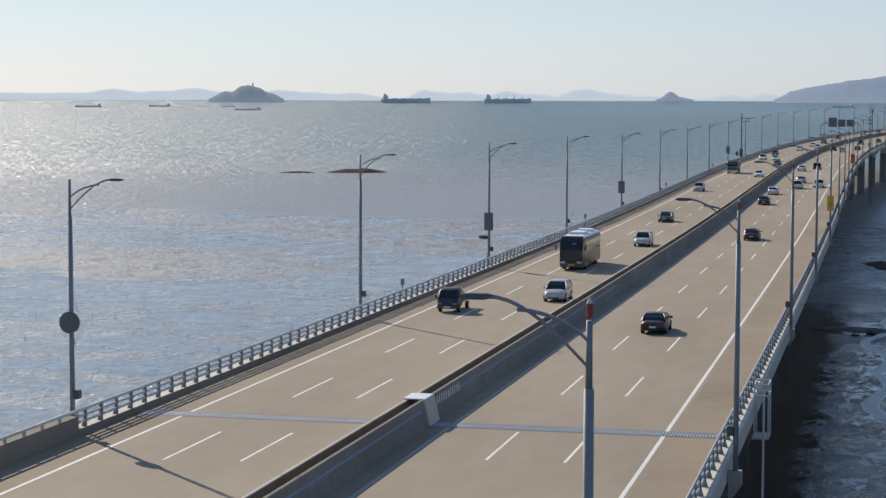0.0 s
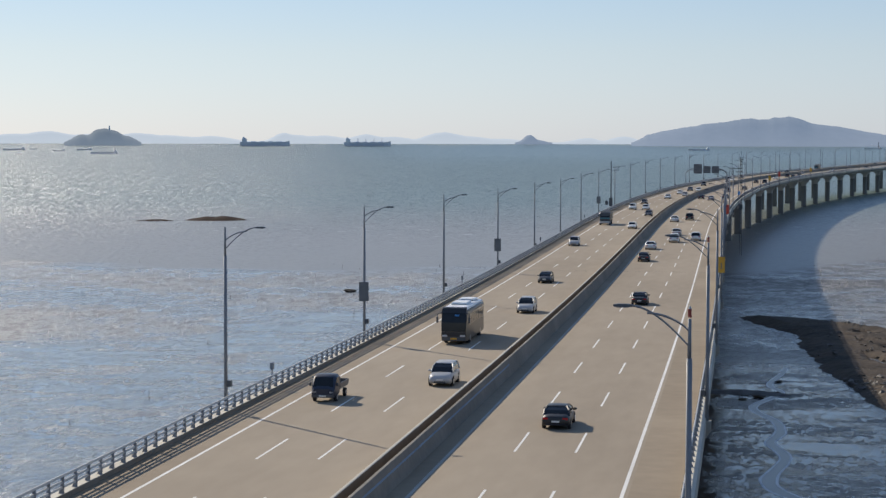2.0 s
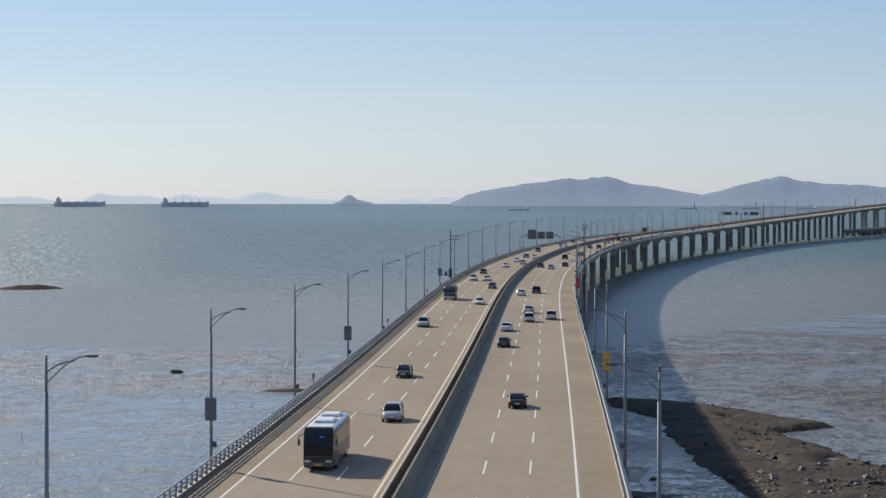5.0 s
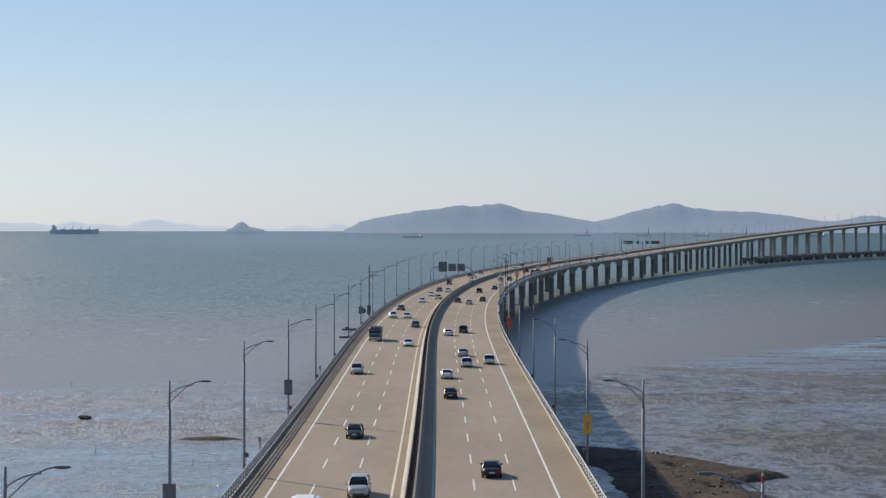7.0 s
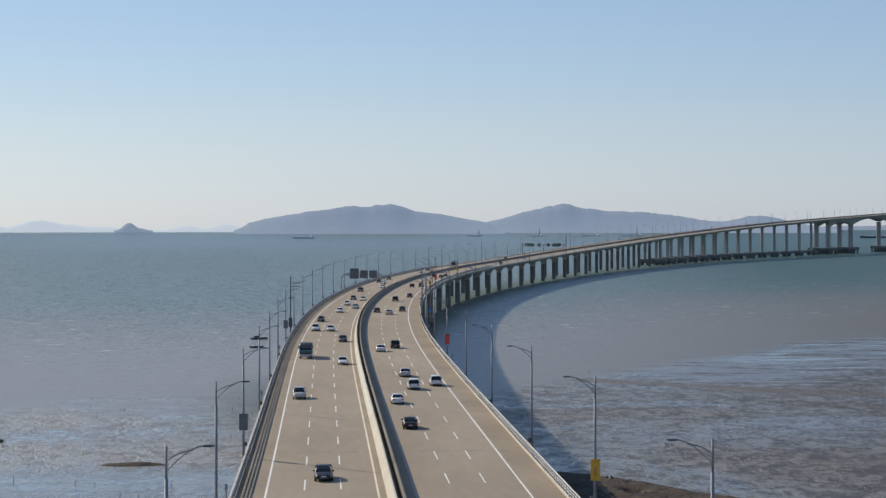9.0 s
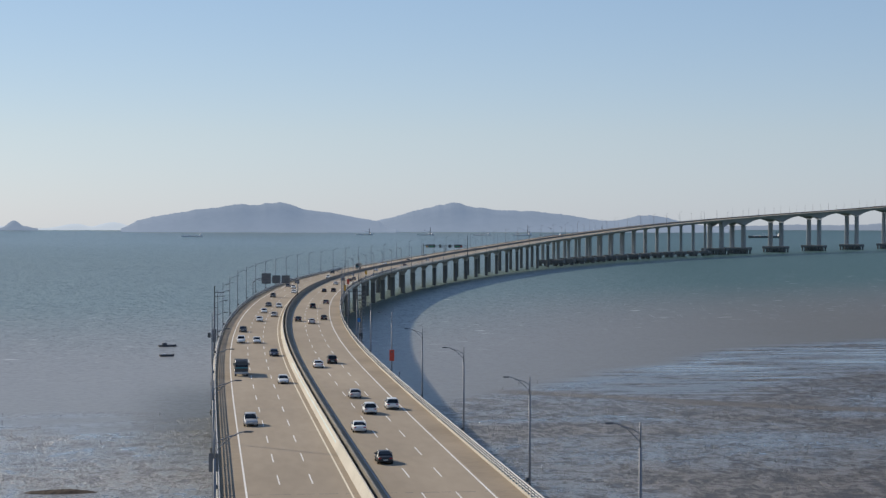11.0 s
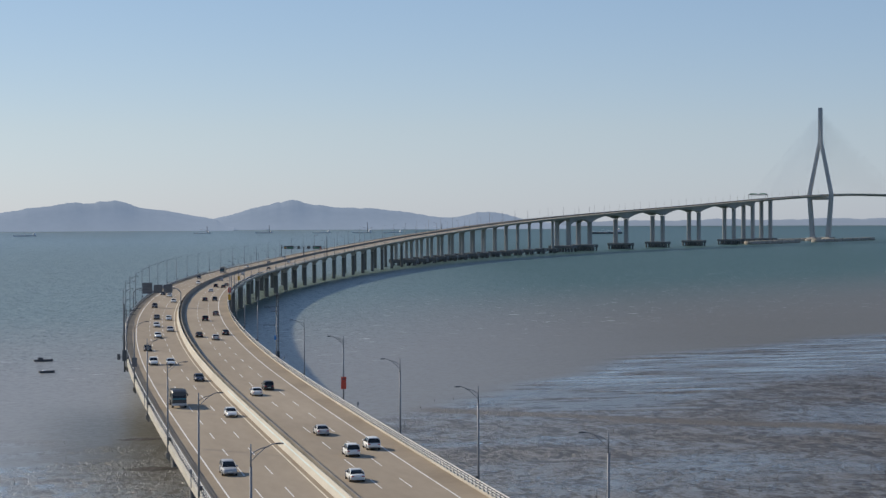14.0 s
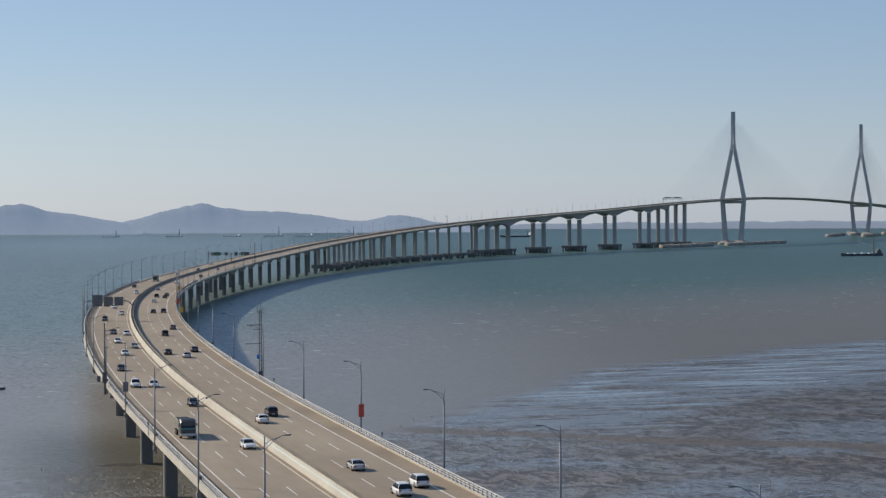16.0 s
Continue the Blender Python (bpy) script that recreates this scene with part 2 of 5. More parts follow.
def sweep(bm, profile, s0, s1, near=10.0, far=20.0):
    """A closed cross-section of (across, up) drawn along the road; its points may depend on s."""
    rings = []
    for s in stations(s0, s1, near, far):
        rings.append([on_road(s, a, u) for a, u in (profile(s) if callable(profile) else profile)])
    prism(bm, rings)
    bmesh.ops.recalc_face_normals(bm, faces=bm.faces)


def thing(name, label, category, group="", kind="", m=None):
    """An Empty at a thing's base."""
    ob = tagged(new(name), label, category, group, kind)
    ob.empty_display_size = 0.5
    if m is not None:
        ob.matrix_world = m
    return ob


# ---- sea, tidal flats ----
def sea_material():
    m, n, l, b = nodes_of("tidal_sea")

    def val(op, a, c=None, d=None):
        k = n.new("ShaderNodeMath")
        k.operation = op
        for i, v in enumerate((a, c, d)):
            if v is None:
                continue
            if isinstance(v, (int, float)):
                k.inputs[i].default_value = v
            else:
                l.new(v, k.inputs[i])
        return k.outputs[0]

    def ramp(v, lo, hi):
        k = n.new("ShaderNodeMapRange")
        k.interpolation_type = "SMOOTHSTEP"
        l.new(v, k.inputs[0])
        k.inputs[1].default_value, k.inputs[2].default_value = lo, hi
        return k.outputs[0]

    def tex(scale, stretch=(1, 1, 1), detail=5, turn=0.0, rough=0.5, warp=0.0, tint=False):
        mp, t = n.new("ShaderNodeMapping"), n.new("ShaderNodeTexNoise")
        mp.inputs["Scale"].default_value, mp.inputs["Rotation"].default_value = stretch, (0, 0, radians(turn))
        l.new(geo.outputs["Position"], mp.inputs["Vector"])
        l.new(mp.outputs[0], t.inputs["Vector"])
        t.inputs["Scale"].default_value, t.inputs["Detail"].default_value, t.inputs["Roughness"].default_value = scale, detail, rough
        t.inputs["Distortion"].default_value = warp
        return t.outputs[1 if tint else 0]

    def blend(f, a, c):
        k = n.new("ShaderNodeMix")
        k.data_type = "RGBA"
        l.new(f, k.inputs[0])
        for i, v in ((6, a), (7, c)):
            if isinstance(v, tuple):
                k.inputs[i].default_value = (*v, 1)
            else:
                l.new(v, k.inputs[i])
        return k.outputs[2]

    geo, sep = n.new("ShaderNodeNewGeometry"), n.new("ShaderNodeSeparateXYZ")
    l.new(geo.outputs["Position"], sep.inputs[0])
    x, y = sep.outputs[0], sep.outputs[1]
    # metres offshore of the edge of the flats, which runs out to the right of the bridge
    xr = val("MAXIMUM", x, 25)
    off = val("SUBTRACT", y, val("MINIMUM", val("MULTIPLY_ADD", xr, 1.56, 505), val("MULTIPLY_ADD", xr, 0.7, 651)))
    off = val("ADD", off, val("MULTIPLY_ADD", tex(0.022, (0.3, 1, 1), 6, 12), 56, -28))
    left = val("SUBTRACT", 1, ramp(x, -60, 60))
    off = val("ADD", off, val("MULTIPLY", left, val("MULTIPLY_ADD", tex(0.03, (0.4, 1, 1), 6, 5), 120, -56)))
    sunward = val("SUBTRACT", 1, ramp(val("SUBTRACT", x, val("MULTIPLY", y, 0.17)), -160, 120))  # the side towards the sun; its glitter goes into paler colours and gloss
    glade = val("SUBTRACT", 1, ramp(val("DIVIDE", x, val("MAXIMUM", 1, val("DIVIDE", y, 900))), -230, -110))  # nearer the sun's path the water is choppier and glossier, for glitter
    flats = val("SUBTRACT", 1, ramp(off, -14, 14))
    deep = ramp(off, 120, 620)
    streak = tex(0.27, (0.8, 0.5, 1), 7, 6, 0.62, 0.9)
    bands = tex(0.16, (0.16, 1.0, 1), 6, -8, 0.6, 0.5)
    patch = tex(0.017, (0.7, 1, 1), 5, 20, 0.55, 0.6)
    ripple = tex(0.95, (1, 0.42, 1), 6, 4, 0.68, 0.8)
    # water left standing on the flats: in bands along their outer edge, in broad sheets near the seaward side
    shore = val("MULTIPLY", ramp(val("ADD", off, val("MULTIPLY_ADD", bands, 90, -45)), -125, -85), ramp(val("ADD", x, val("MULTIPLY", off, 0.35)), 40, 130))
    # the broad pool of standing water on the seaward flats, with muddy streaks in it
    brink = val("ADD", val("MULTIPLY_ADD", ramp(x, -92, -62), 72, 352), val("MULTIPLY_ADD", tex(0.035, (0.5, 1, 1), 5, 8, 0.6, 0.4), 110, -55))
    inner = val("MULTIPLY", val("SUBTRACT", 1, ramp(x, -24, -8)), ramp(val("SUBTRACT", brink, y), -8, 12))
    deck_shade = val("MULTIPLY", val("MULTIPLY", ramp(x, 4, 12), val("SUBTRACT", 1, ramp(x, 34, 60))), val("SUBTRACT", 1, ramp(y, 300, 380)))
    wet = val("ADD", val("MULTIPLY", streak, 0.50), val("ADD", val("MULTIPLY", patch, 0.52), val("MULTIPLY_ADD", ripple, 0.34, -0.04)))
    wet = val("ADD", wet, val("MULTIPLY", shore, val("MULTIPLY_ADD", bands, 2.4, -0.98)))
    # the deck's olive reflection seaward of the piers, put into the colour
    deck_reflection = val("MULTIPLY", val("MULTIPLY", ramp(x, -44, -20), val("SUBTRACT", 1, ramp(x, -8, 8))), val("MULTIPLY", ramp(y, 430, 540), val("SUBTRACT", 1, ramp(y, 580, 660))))
    wet = val("SUBTRACT", wet, val("MULTIPLY", deck_reflection, 0.13))
    wet = val("ADD", wet, val("MULTIPLY", left, 0.06))
    crust = ramp(val("ADD", val("MULTIPLY", ripple, 0.42), val("MULTIPLY", streak, 0.58)), 0.44, 0.57)
    speck = ramp(tex(1.7, (1, 0.55, 1), 4, 0, 0.65, 0.4), 0.46, 0.60)
    crusted = ramp(val("ADD", val("MULTIPLY", ripple, 0.35), val("MULTIPLY", patch, 0.65)), 0.47, 0.62)
    film = val("MULTIPLY", ramp(wet, 0.61, 0.77), val("MULTIPLY_ADD", sunward, 0.1, 0.6))
    mire = ramp(val("ADD", val("MULTIPLY", tex(0.11, (0.45, 1, 1), 6, 3, 0.62, 0.6), 0.7), val("MULTIPLY", ripple, 0.36)), 0.51, 0.63)
    film = val("MAXIMUM", film, val("MULTIPLY", val("MULTIPLY", shore, flats), ramp(bands, 0.42, 0.58)))
    film = val("MAXIMUM", film, val("MULTIPLY", inner, val("MULTIPLY_ADD", mire, -0.74, 0.86)))
    # thin threads of water between the ripples of the mud
    thread = val("SUBTRACT", 1, ramp(val("ABSOLUTE", val("SUBTRACT", tex(0.30, (0.62, 0.8, 1), 4, 5, 0.55, 1.1), 0.5)), 0.008, 0.05))
    film = val("MAXIMUM", film, val("MULTIPLY", val("MULTIPLY", thread, ramp(patch, 0.40, 0.60)), val("MULTIPLY_ADD", left, -0.35, 0.85)))
    film = val("MAXIMUM", film, val("MULTIPLY", deck_shade, val("MULTIPLY_ADD", val("MULTIPLY", val("MAXIMUM", val("MULTIPLY", crusted, 0.7), mire), ramp(x, 13, 19)), -0.90, 0.98)))
    # sun's glitter put into base colour: sunward water, mud and film are paler
    water = blend(deep, blend(sunward, blend(patch, (0.118, 0.110, 0.094), (0.140, 0.130, 0.112)), (0.230, 0.222, 0.205)), blend(sunward, blend(patch, (0.036, 0.078, 0.066), (0.052, 0.098, 0.082)), (0.132, 0.180, 0.168)))
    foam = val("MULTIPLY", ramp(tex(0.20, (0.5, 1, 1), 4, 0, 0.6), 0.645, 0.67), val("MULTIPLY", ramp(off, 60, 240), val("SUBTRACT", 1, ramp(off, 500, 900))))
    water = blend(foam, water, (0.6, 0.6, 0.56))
    mud = blend(crust, blend(sunward, (0.046, 0.040, 0.036), (0.10, 0.092, 0.084)), blend(sunward, (0.165, 0.147, 0.130), (0.32, 0.305, 0.285)))
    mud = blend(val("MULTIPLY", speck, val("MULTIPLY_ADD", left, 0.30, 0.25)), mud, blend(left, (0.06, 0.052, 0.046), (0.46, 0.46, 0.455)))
    strip = val("ABSOLUTE", val("SUBTRACT", val("MULTIPLY_ADD", x, 0.74, y), val("MULTIPLY_ADD", patch, 40, 632)))
    strip = val("MULTIPLY", val("SUBTRACT", 1, ramp(strip, 3, 11)), ramp(x, 20, 45))
    mud = blend(val("MULTIPLY", strip, 0.85), mud, (0.135, 0.112, 0.088))
    film = val("MULTIPLY", film, val("MULTIPLY_ADD", strip, -0.9, 1))
    # beside the deck its shade and dark reflection go into the film's colour
    mud = blend(film, mud, blend(deck_shade, blend(sunward, (0.115, 0.128, 0.142), (0.165, 0.193, 0.212)), blend(ramp(x, 20, 30), (0.024, 0.022, 0.021), (0.048, 0.055, 0.065))))
    water, mud = blend(val("MULTIPLY", deck_reflection, 0.8), water, (0.088, 0.080, 0.054)), blend(val("MULTIPLY", deck_reflection, 0.9), mud, (0.082, 0.074, 0.050))
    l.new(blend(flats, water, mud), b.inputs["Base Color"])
    calm = val("MULTIPLY", flats, film)
    remote = ramp(y, 1800, 4200)
    l.new(val("SUBTRACT", val("SUBTRACT", val("MULTIPLY_ADD", val("SUBTRACT", 1, sunward), 0.06, val("MULTIPLY_ADD", flats, 0.06, 0.38)), val("MULTIPLY", remote, val("MULTIPLY_ADD", glade, -0.08, 0.08))), val("MULTIPLY", calm, val("MULTIPLY_ADD", deck_shade, 0.06, 0.30))), b.inputs["Roughness"])
    b.inputs["IOR"].default_value = 1.33
    deck_dark = val("MULTIPLY", deck_shade, val("SUBTRACT", 1, ramp(x, 16, 23)))  # strip beside the piers: gloss and relief cut to imitate the deck's dark reflection
    l.new(val("MULTIPLY", val("MULTIPLY_ADD", deck_dark, -0.6, 1), val("ADD", val("MULTIPLY", calm, 0.4), val("MULTIPLY_ADD", ramp(off, 60, 420), 0.14, val("MULTIPLY_ADD", sunward, 0.46, val("MULTIPLY_ADD", glade, 0.28, 0.12))))), b.inputs["Specular IOR Level"])
    # the lean of the wavelets, and the relief of the crust; the film of water on the flats lies still
    def vec(op, u, v=None, k=None):
        w = n.new("ShaderNodeVectorMath")
        w.operation = op
        for i, q in ((0, u), (1, v)):
            if isinstance(q, tuple):
                w.inputs[i].default_value = q
            elif q is not None:
                l.new(q, w.inputs[i])
        if k is not None:
            l.new(k, w.inputs["Scale"])
        return w.outputs[0]

    half = (0.5, 0.5, 0.5)
    wavelet = vec("SUBTRACT", tex(1.3, (0.5, 0.7, 1), 3, -10, 0.6, 0, True), half)
    swell = vec("SCALE", vec("SUBTRACT", tex(0.22, (1, 0.6, 1), 6, -30, 0.66, 0, True), half), None, val("MULTIPLY_ADD", ramp(off, 150, 900), val("MULTIPLY_ADD", glade, 0.3, 0.42), 0.06))
    open_sea = val("MULTIPLY_ADD", ramp(off, 60, 420), val("MULTIPLY_ADD", sunward, 2.0, 0.6), val("MULTIPLY_ADD", glade, 1.7, val("MULTIPLY_ADD", sunward, 0.25, 0.24)))
    calmer = val("SUBTRACT", 1, val("MULTIPLY", flats, val("MULTIPLY_ADD", film, 0.45, 0.30)))
    calmer = val("MULTIPLY", calmer, val("MULTIPLY", val("SUBTRACT", 1, val("MULTIPLY", deck_shade, 0.8)), val("SUBTRACT", 1, val("MULTIPLY", remote, val("MULTIPLY_ADD", glade, -0.35, 0.35)))))
    lean = vec("SCALE", vec("MULTIPLY", vec("ADD", wavelet, swell), (1, 1, 0)), None, val("MULTIPLY", open_sea, calmer))
    face = vec("NORMALIZE", vec("ADD", lean, (0, 0, 1)))
    bp = n.new("ShaderNodeBump")
    bp.inputs["Strength"].default_value, bp.inputs["Distance"].default_value = 1.0, 0.9
    l.new(val("MULTIPLY", val("MULTIPLY", crust, flats), val("MULTIPLY", val("MULTIPLY_ADD", deck_dark, -0.85, 1), val("MULTIPLY_ADD", film, -0.3, 0.32))), bp.inputs["Height"])
    l.new(face, bp.inputs["Normal"])
    l.new(bp.outputs[0], b.inputs["Normal"])
    return m


SEA_R, RIM = 4790.0, 23.0
M_SEA = sea_material()


def sea_level(x, y):
    """The far sea lifts a little towards the rim of the sheet, up to the true horizon."""
    r = math.hypot(x, y - 70)
    return RIM * max(0.0, (r - 3500) / (SEA_R - 3500)) ** 2


bm = bmesh.new()
radii = [0, 30, 80, 160, 300, 500, 800, 1200, 1700, 2300, 2900, 3500, 3700, 3900, 4100, 4300, 4450, 4600, 4700, SEA_R]
rings = [[bm.verts.new((r * math.sin(a), 70 + r * math.cos(a), sea_level(0, 70 + r))) for a in np.linspace(0, 2 * math.pi, 145)[:-1]] for r in radii[1:]]
mid = bm.verts.new((0, 70, 0))
for i in range(144):
    bm.faces.new((mid, rings[0][i], rings[0][i - 1]))
for a, c in zip(rings, rings[1:]):
    for i in range(144):
        bm.faces.new((a[i - 1], a[i], c[i], c[i - 1]))
bmesh.ops.recalc_face_normals(bm, faces=bm.faces)
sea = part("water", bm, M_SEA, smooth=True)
if sea.data.polygons[0].normal.z < 0:
    sea.data.flip_normals()
tagged(sea, "grey-green tidal sea with brown shallows and wet mud flats", "sea", kind="structure")

# ---- the bridge: decks, girders, barriers ----
START, END = -120.0, 4960.0
TOWER = (3783.0, 4583.0)
BIG_PIERS = [2712.0, 2797.0, 2942.0, 3087.0, 3232.0, 3377.0, 3457.0, 3534.0]
SMALL_PIERS = [509.0 + 50.6 * i for i in range(-11, 11)] + [1015.0 + 48.0 * i for i in range(1, 35)]
LEFT_DECK, RIGHT_DECK = (-16.4, -0.55), (-0.45, 16.4)


def deck(lo, hi):
    return [(lo, 0), (hi, 0), (hi, -0.32), (lo, -0.32)]


def girder(lo, hi):
    def at(s):
        d = 2.7
        if 2712 < s < 3457:
            gap = min(abs(s - p) for p in BIG_PIERS)
            d = 3.6 + 7.4 * max(0.0, 1 - gap / 70) ** 2.2
        elif s >= 3457:
            d = 3.2
        elif s > 2500:
            d = 2.7 + 0.7 * (s - 2500) / 212
        w = hi - lo
        return [(lo + 0.003, -0.324), (hi - 0.003, -0.324), (hi - 0.1, -0.6), (hi - w * 0.27, -1.15), (hi - w * 0.34, -d), (lo + w * 0.34, -d), (lo + w * 0.27, -1.15), (lo + 0.1, -0.6)]
    return at


road = tagged(new("road"), "six-lane sunlit beige concrete motorway deck", "road", kind="structure")
for lo, hi in ((-13.3, -1.9), (1.6, 13.0)):
    bm = bmesh.new()
    sweep(bm, deck(lo, hi), START, END)
    part("carriageway", bm, M_PAVING, road)
for lo, hi in ((-16.4, -13.3), (-1.9, -0.55), (-0.45, 1.6), (13.0, 16.4)):
    bm = bmesh.new()
    sweep(bm, deck(lo, hi), START, END)
    part("shoulder", bm, M_SHOULDER, road, "dusty tan hard shoulder")
beams = tagged(new("bridge_girder"), "grey concrete box girders under the motorway", "bridge", kind="structure")
for lo, hi in (LEFT_DECK, RIGHT_DECK):
    bm = bmesh.new()
    sweep(bm, girder(lo, hi), START, END, near=10, far=7)
    part("box_girder", bm, M_GIRDER, beams)

barrier = tagged(new("median_barrier"), "twin concrete median barriers with a dusty brown cover between", "barrier", kind="structure")
# sun and shade are put into the walls' colours: seaward pale, bay-side dark
for wall, mat in (([(-1.34, 0.0), (-1.27, 0.28), (-0.90, 1.30), (-0.87, 1.32), (-0.73, 1.32), (-0.70, 1.30), (-0.66, 0.0)], M_PARAPET), ([(-0.12, 0.0), (-0.08, 1.30), (-0.05, 1.32), (0.10, 1.32), (0.13, 1.30), (0.37, 0.28), (0.46, 0.0)], M_GRIMY_SHADE)):
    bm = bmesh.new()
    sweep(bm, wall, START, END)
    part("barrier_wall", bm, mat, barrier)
bm = bmesh.new()
sweep(bm, [(-0.47, 0.25), (-0.47, 0.42), (-0.20, 0.42), (-0.20, 0.25)], START, END)
part("cable_duct", bm, M_SLOT, barrier, "dusty brown duct deep between the walls")
# added panel: dust and the slot's shade are put into its brown
bm = bmesh.new()
sweep(bm, [(-0.68, 0.43), (-0.72, 1.28), (-0.69, 1.28), (-0.655, 0.43)], START, END)
part("inner_face_panel", bm, M_SLOT, barrier, "brown panel added for the slot's dusty, shaded inner face")
# worn blue stripe and slanting marks on the bay-side wall, by the joint
bm = bmesh.new()
for s0, s1 in ((60.0, 94.4), (103.5, 168.0)):
    prism(bm, [[on_road(s, 0.238, 0.80), on_road(s, 0.253, 0.80), on_road(s, 0.225, 0.92), on_road(s, 0.210, 0.92)] for s in stations(s0, s1, 4)])
bmesh.ops.recalc_face_normals(bm, faces=bm.faces)
part("paint_stripe", bm, M_FADED, barrier, "worn blue painted stripe")
bm = bmesh.new()
prism(bm, [[on_road(s, -1.115, 0.74), on_road(s, -1.100, 0.74), on_road(s, -1.035, 0.94), on_road(s, -1.050, 0.94)] for s in stations(340.0, 475.0, 5)])
bmesh.ops.recalc_face_normals(bm, faces=bm.faces)
part("paint_stripe", bm, M_PALEBLUE, barrier, "pale turquoise painted stripe")
for i in range(11):
    bm = bmesh.new()
    s = 97.9 + i * 0.52
    prism(bm, [[on_road(s + k, a - 0.012, u), on_road(s + k + 0.15, a - 0.012, u), on_road(s + k + 0.15, a + 0.006, u), on_road(s + k, a + 0.006, u)] for k, a, u in ((0, 0.268, 0.72), (0.24, 0.174, 1.12))])
    bmesh.ops.recalc_face_normals(bm, faces=bm.faces)
    part("hazard_bar", bm, M_LINE, barrier)
bm = bmesh.new()
prism(bm, [[on_road(s, -0.13, 0), on_road(s, 0.52, 0), on_road(s, 0.20, 1.34), on_road(s, -0.09, 1.34)] for s in (95.2, 97.4)])
bmesh.ops.recalc_face_normals(bm, faces=bm.faces)
part("end_block", bm, M_PARAPET, barrier)

SOLID_TO = 88.0
for side, word in ((-1, "seaward"), (1, "bay-side")):
    edge = tagged(new("parapet"), f"pale concrete {word} parapet with steel rails", "parapet", kind="structure")

    def prof(a, b, h):
        return [(side * a, 0.0), (side * a, h), (side * b, h), (side * b, -0.32)] if side > 0 else [(side * b, -0.32), (side * b, h), (side * a, h), (side * a, 0.0)]

    # shade put into the seaward plinth and wall colour, sunlight into the coping
    open_from = SOLID_TO if side < 0 else START
    if side < 0:
        bm = bmesh.new()
        sweep(bm, prof(15.93, 16.5, 0.98), START, SOLID_TO)
        part("solid_wall", bm, M_PLINTH_SHADE, edge)
    bm = bmesh.new()
    sweep(bm, prof(15.94, 16.5, 0.29), open_from, END)
    part("plinth", bm, M_PLINTH_SHADE if side < 0 else M_PARAPET, edge)
    bm = bmesh.new()
    sweep(bm, [(side * 15.92, 0.293), (side * 15.92, 0.325), (side * 16.51, 0.325), (side * 16.51, 0.293)], open_from, END)
    part("coping", bm, M_COPING, edge, "pale sunlit coping")
    bm = bmesh.new()
    sweep(bm, [(side * 16.503, -0.55), (side * 16.503, 0.285), (side * 16.56, 0.285), (side * 16.56, -0.55)], START, END)
    part("fascia", bm, M_PARAPET, edge, "pale concrete fascia along the deck's edge")
    for up, w, s0 in ((1.24, 0.06, START), (0.94, 0.055, open_from + 0.2), (0.64, 0.055, open_from + 0.2)):
        bm = bmesh.new()
        c = 16.02
        sweep(bm, [(side * c - w, up - w * 0.9), (side * c - w * 0.5, up + w * 1.25), (side * c + w * 0.5, up + w * 1.25), (side * c + w, up - w * 0.9)], s0, 2700 if up > 1 else 1500)
        part("rail", bm, M_GALV, edge)
    bm = bmesh.new()
    prism(bm, [[(-0.035, -0.16, z0), (0.035, -0.16, z0), (0.035, -0.16 + d, z0), (-0.035, -0.16 + d, z0)] for z0, d in ((0.32, 0.30), (0.55, 0.22), (0.95, 0.17), (1.21, 0.2))])
    post = part("railing_post", bm, M_POLE, edge)
    post.matrix_world = stand(open_from + 1, side * 16.08, turn=-90 * side)
    for i in range(1, 150 if side < 0 else 220):
        again(post, stand(open_from + 1 + 2 * i, side * 16.08, turn=-90 * side), edge)
    bm = bmesh.new()
    for i in range(150 if side < 0 else 220, 560 if side < 0 else 664):
        m = stand(open_from + 1 + 2 * i, side * 16.08, turn=-90 * side)
        r = bmesh.ops.create_cube(bm, size=1, matrix=m @ Matrix.LocRotScale((0, -0.05, 0.76), None, (0.1, 0.2, 0.88)))
    tagged(part("distant_posts", bm, M_POLE, edge), kind="stuff")
    if side > 0:
        continue
    bm = bmesh.new()
    box(bm, -0.06, 0.06, -0.09, 0.09, 0.97, 1.2, 0.01)
    stub = part("rail_stub", bm, M_GALV, edge)
    stub.matrix_world = stand(2, side * 16.02)
    for i in range(1, 44):
        again(stub, stand(2 + 2 * i, side * 16.02), edge)

# lane markings
# the line at 1.55 has the barrier's shadow put into its colour
for across, mat in ((-13.15, M_LINE), (12.68, M_LINE), (-2.12, M_CREAM), (1.55, M_SHADED_LINE)):
    bm = bmesh.new()
    sweep(bm, [(across - 0.1, 0.001), (across - 0.1, 0.006), (across + 0.1, 0.006), (across + 0.1, 0.001)], START, 3400)
    part("edge_line", bm, mat, road)
bm = bmesh.new()
box(bm, -0.075, 0.075, 0, 8, 0.001, 0.006)
dash = part("lane_dash", bm, M_LINE, road)
first, rest = True, bmesh.new()
for across, phase in ((-9.40, 2.9), (-5.76, 3.4), (5.32, 6.3), (9.02, 6.5)):
    for i in range(-2, 110):
        s = phase + 20.0 * i
        s += float(np.interp(s, (83, 150, 330), (0, 3.9, 6.2)) if across > 0 else np.interp(s, (110, 220), (0, 4.7)))
        m = stand(s, across, tilt=True)
        if s > 1450:
            bmesh.ops.create_cube(rest, size=1, matrix=stand(s + 4, across, 0.004, tilt=True) @ Matrix.Diagonal((0.15, 8, 0.005, 1)))
        elif first:
            dash.matrix_world, first = m, False
        else:
            again(dash, m, road)
tagged(part("distant_dashes", rest, M_LINE, road), kind="stuff")

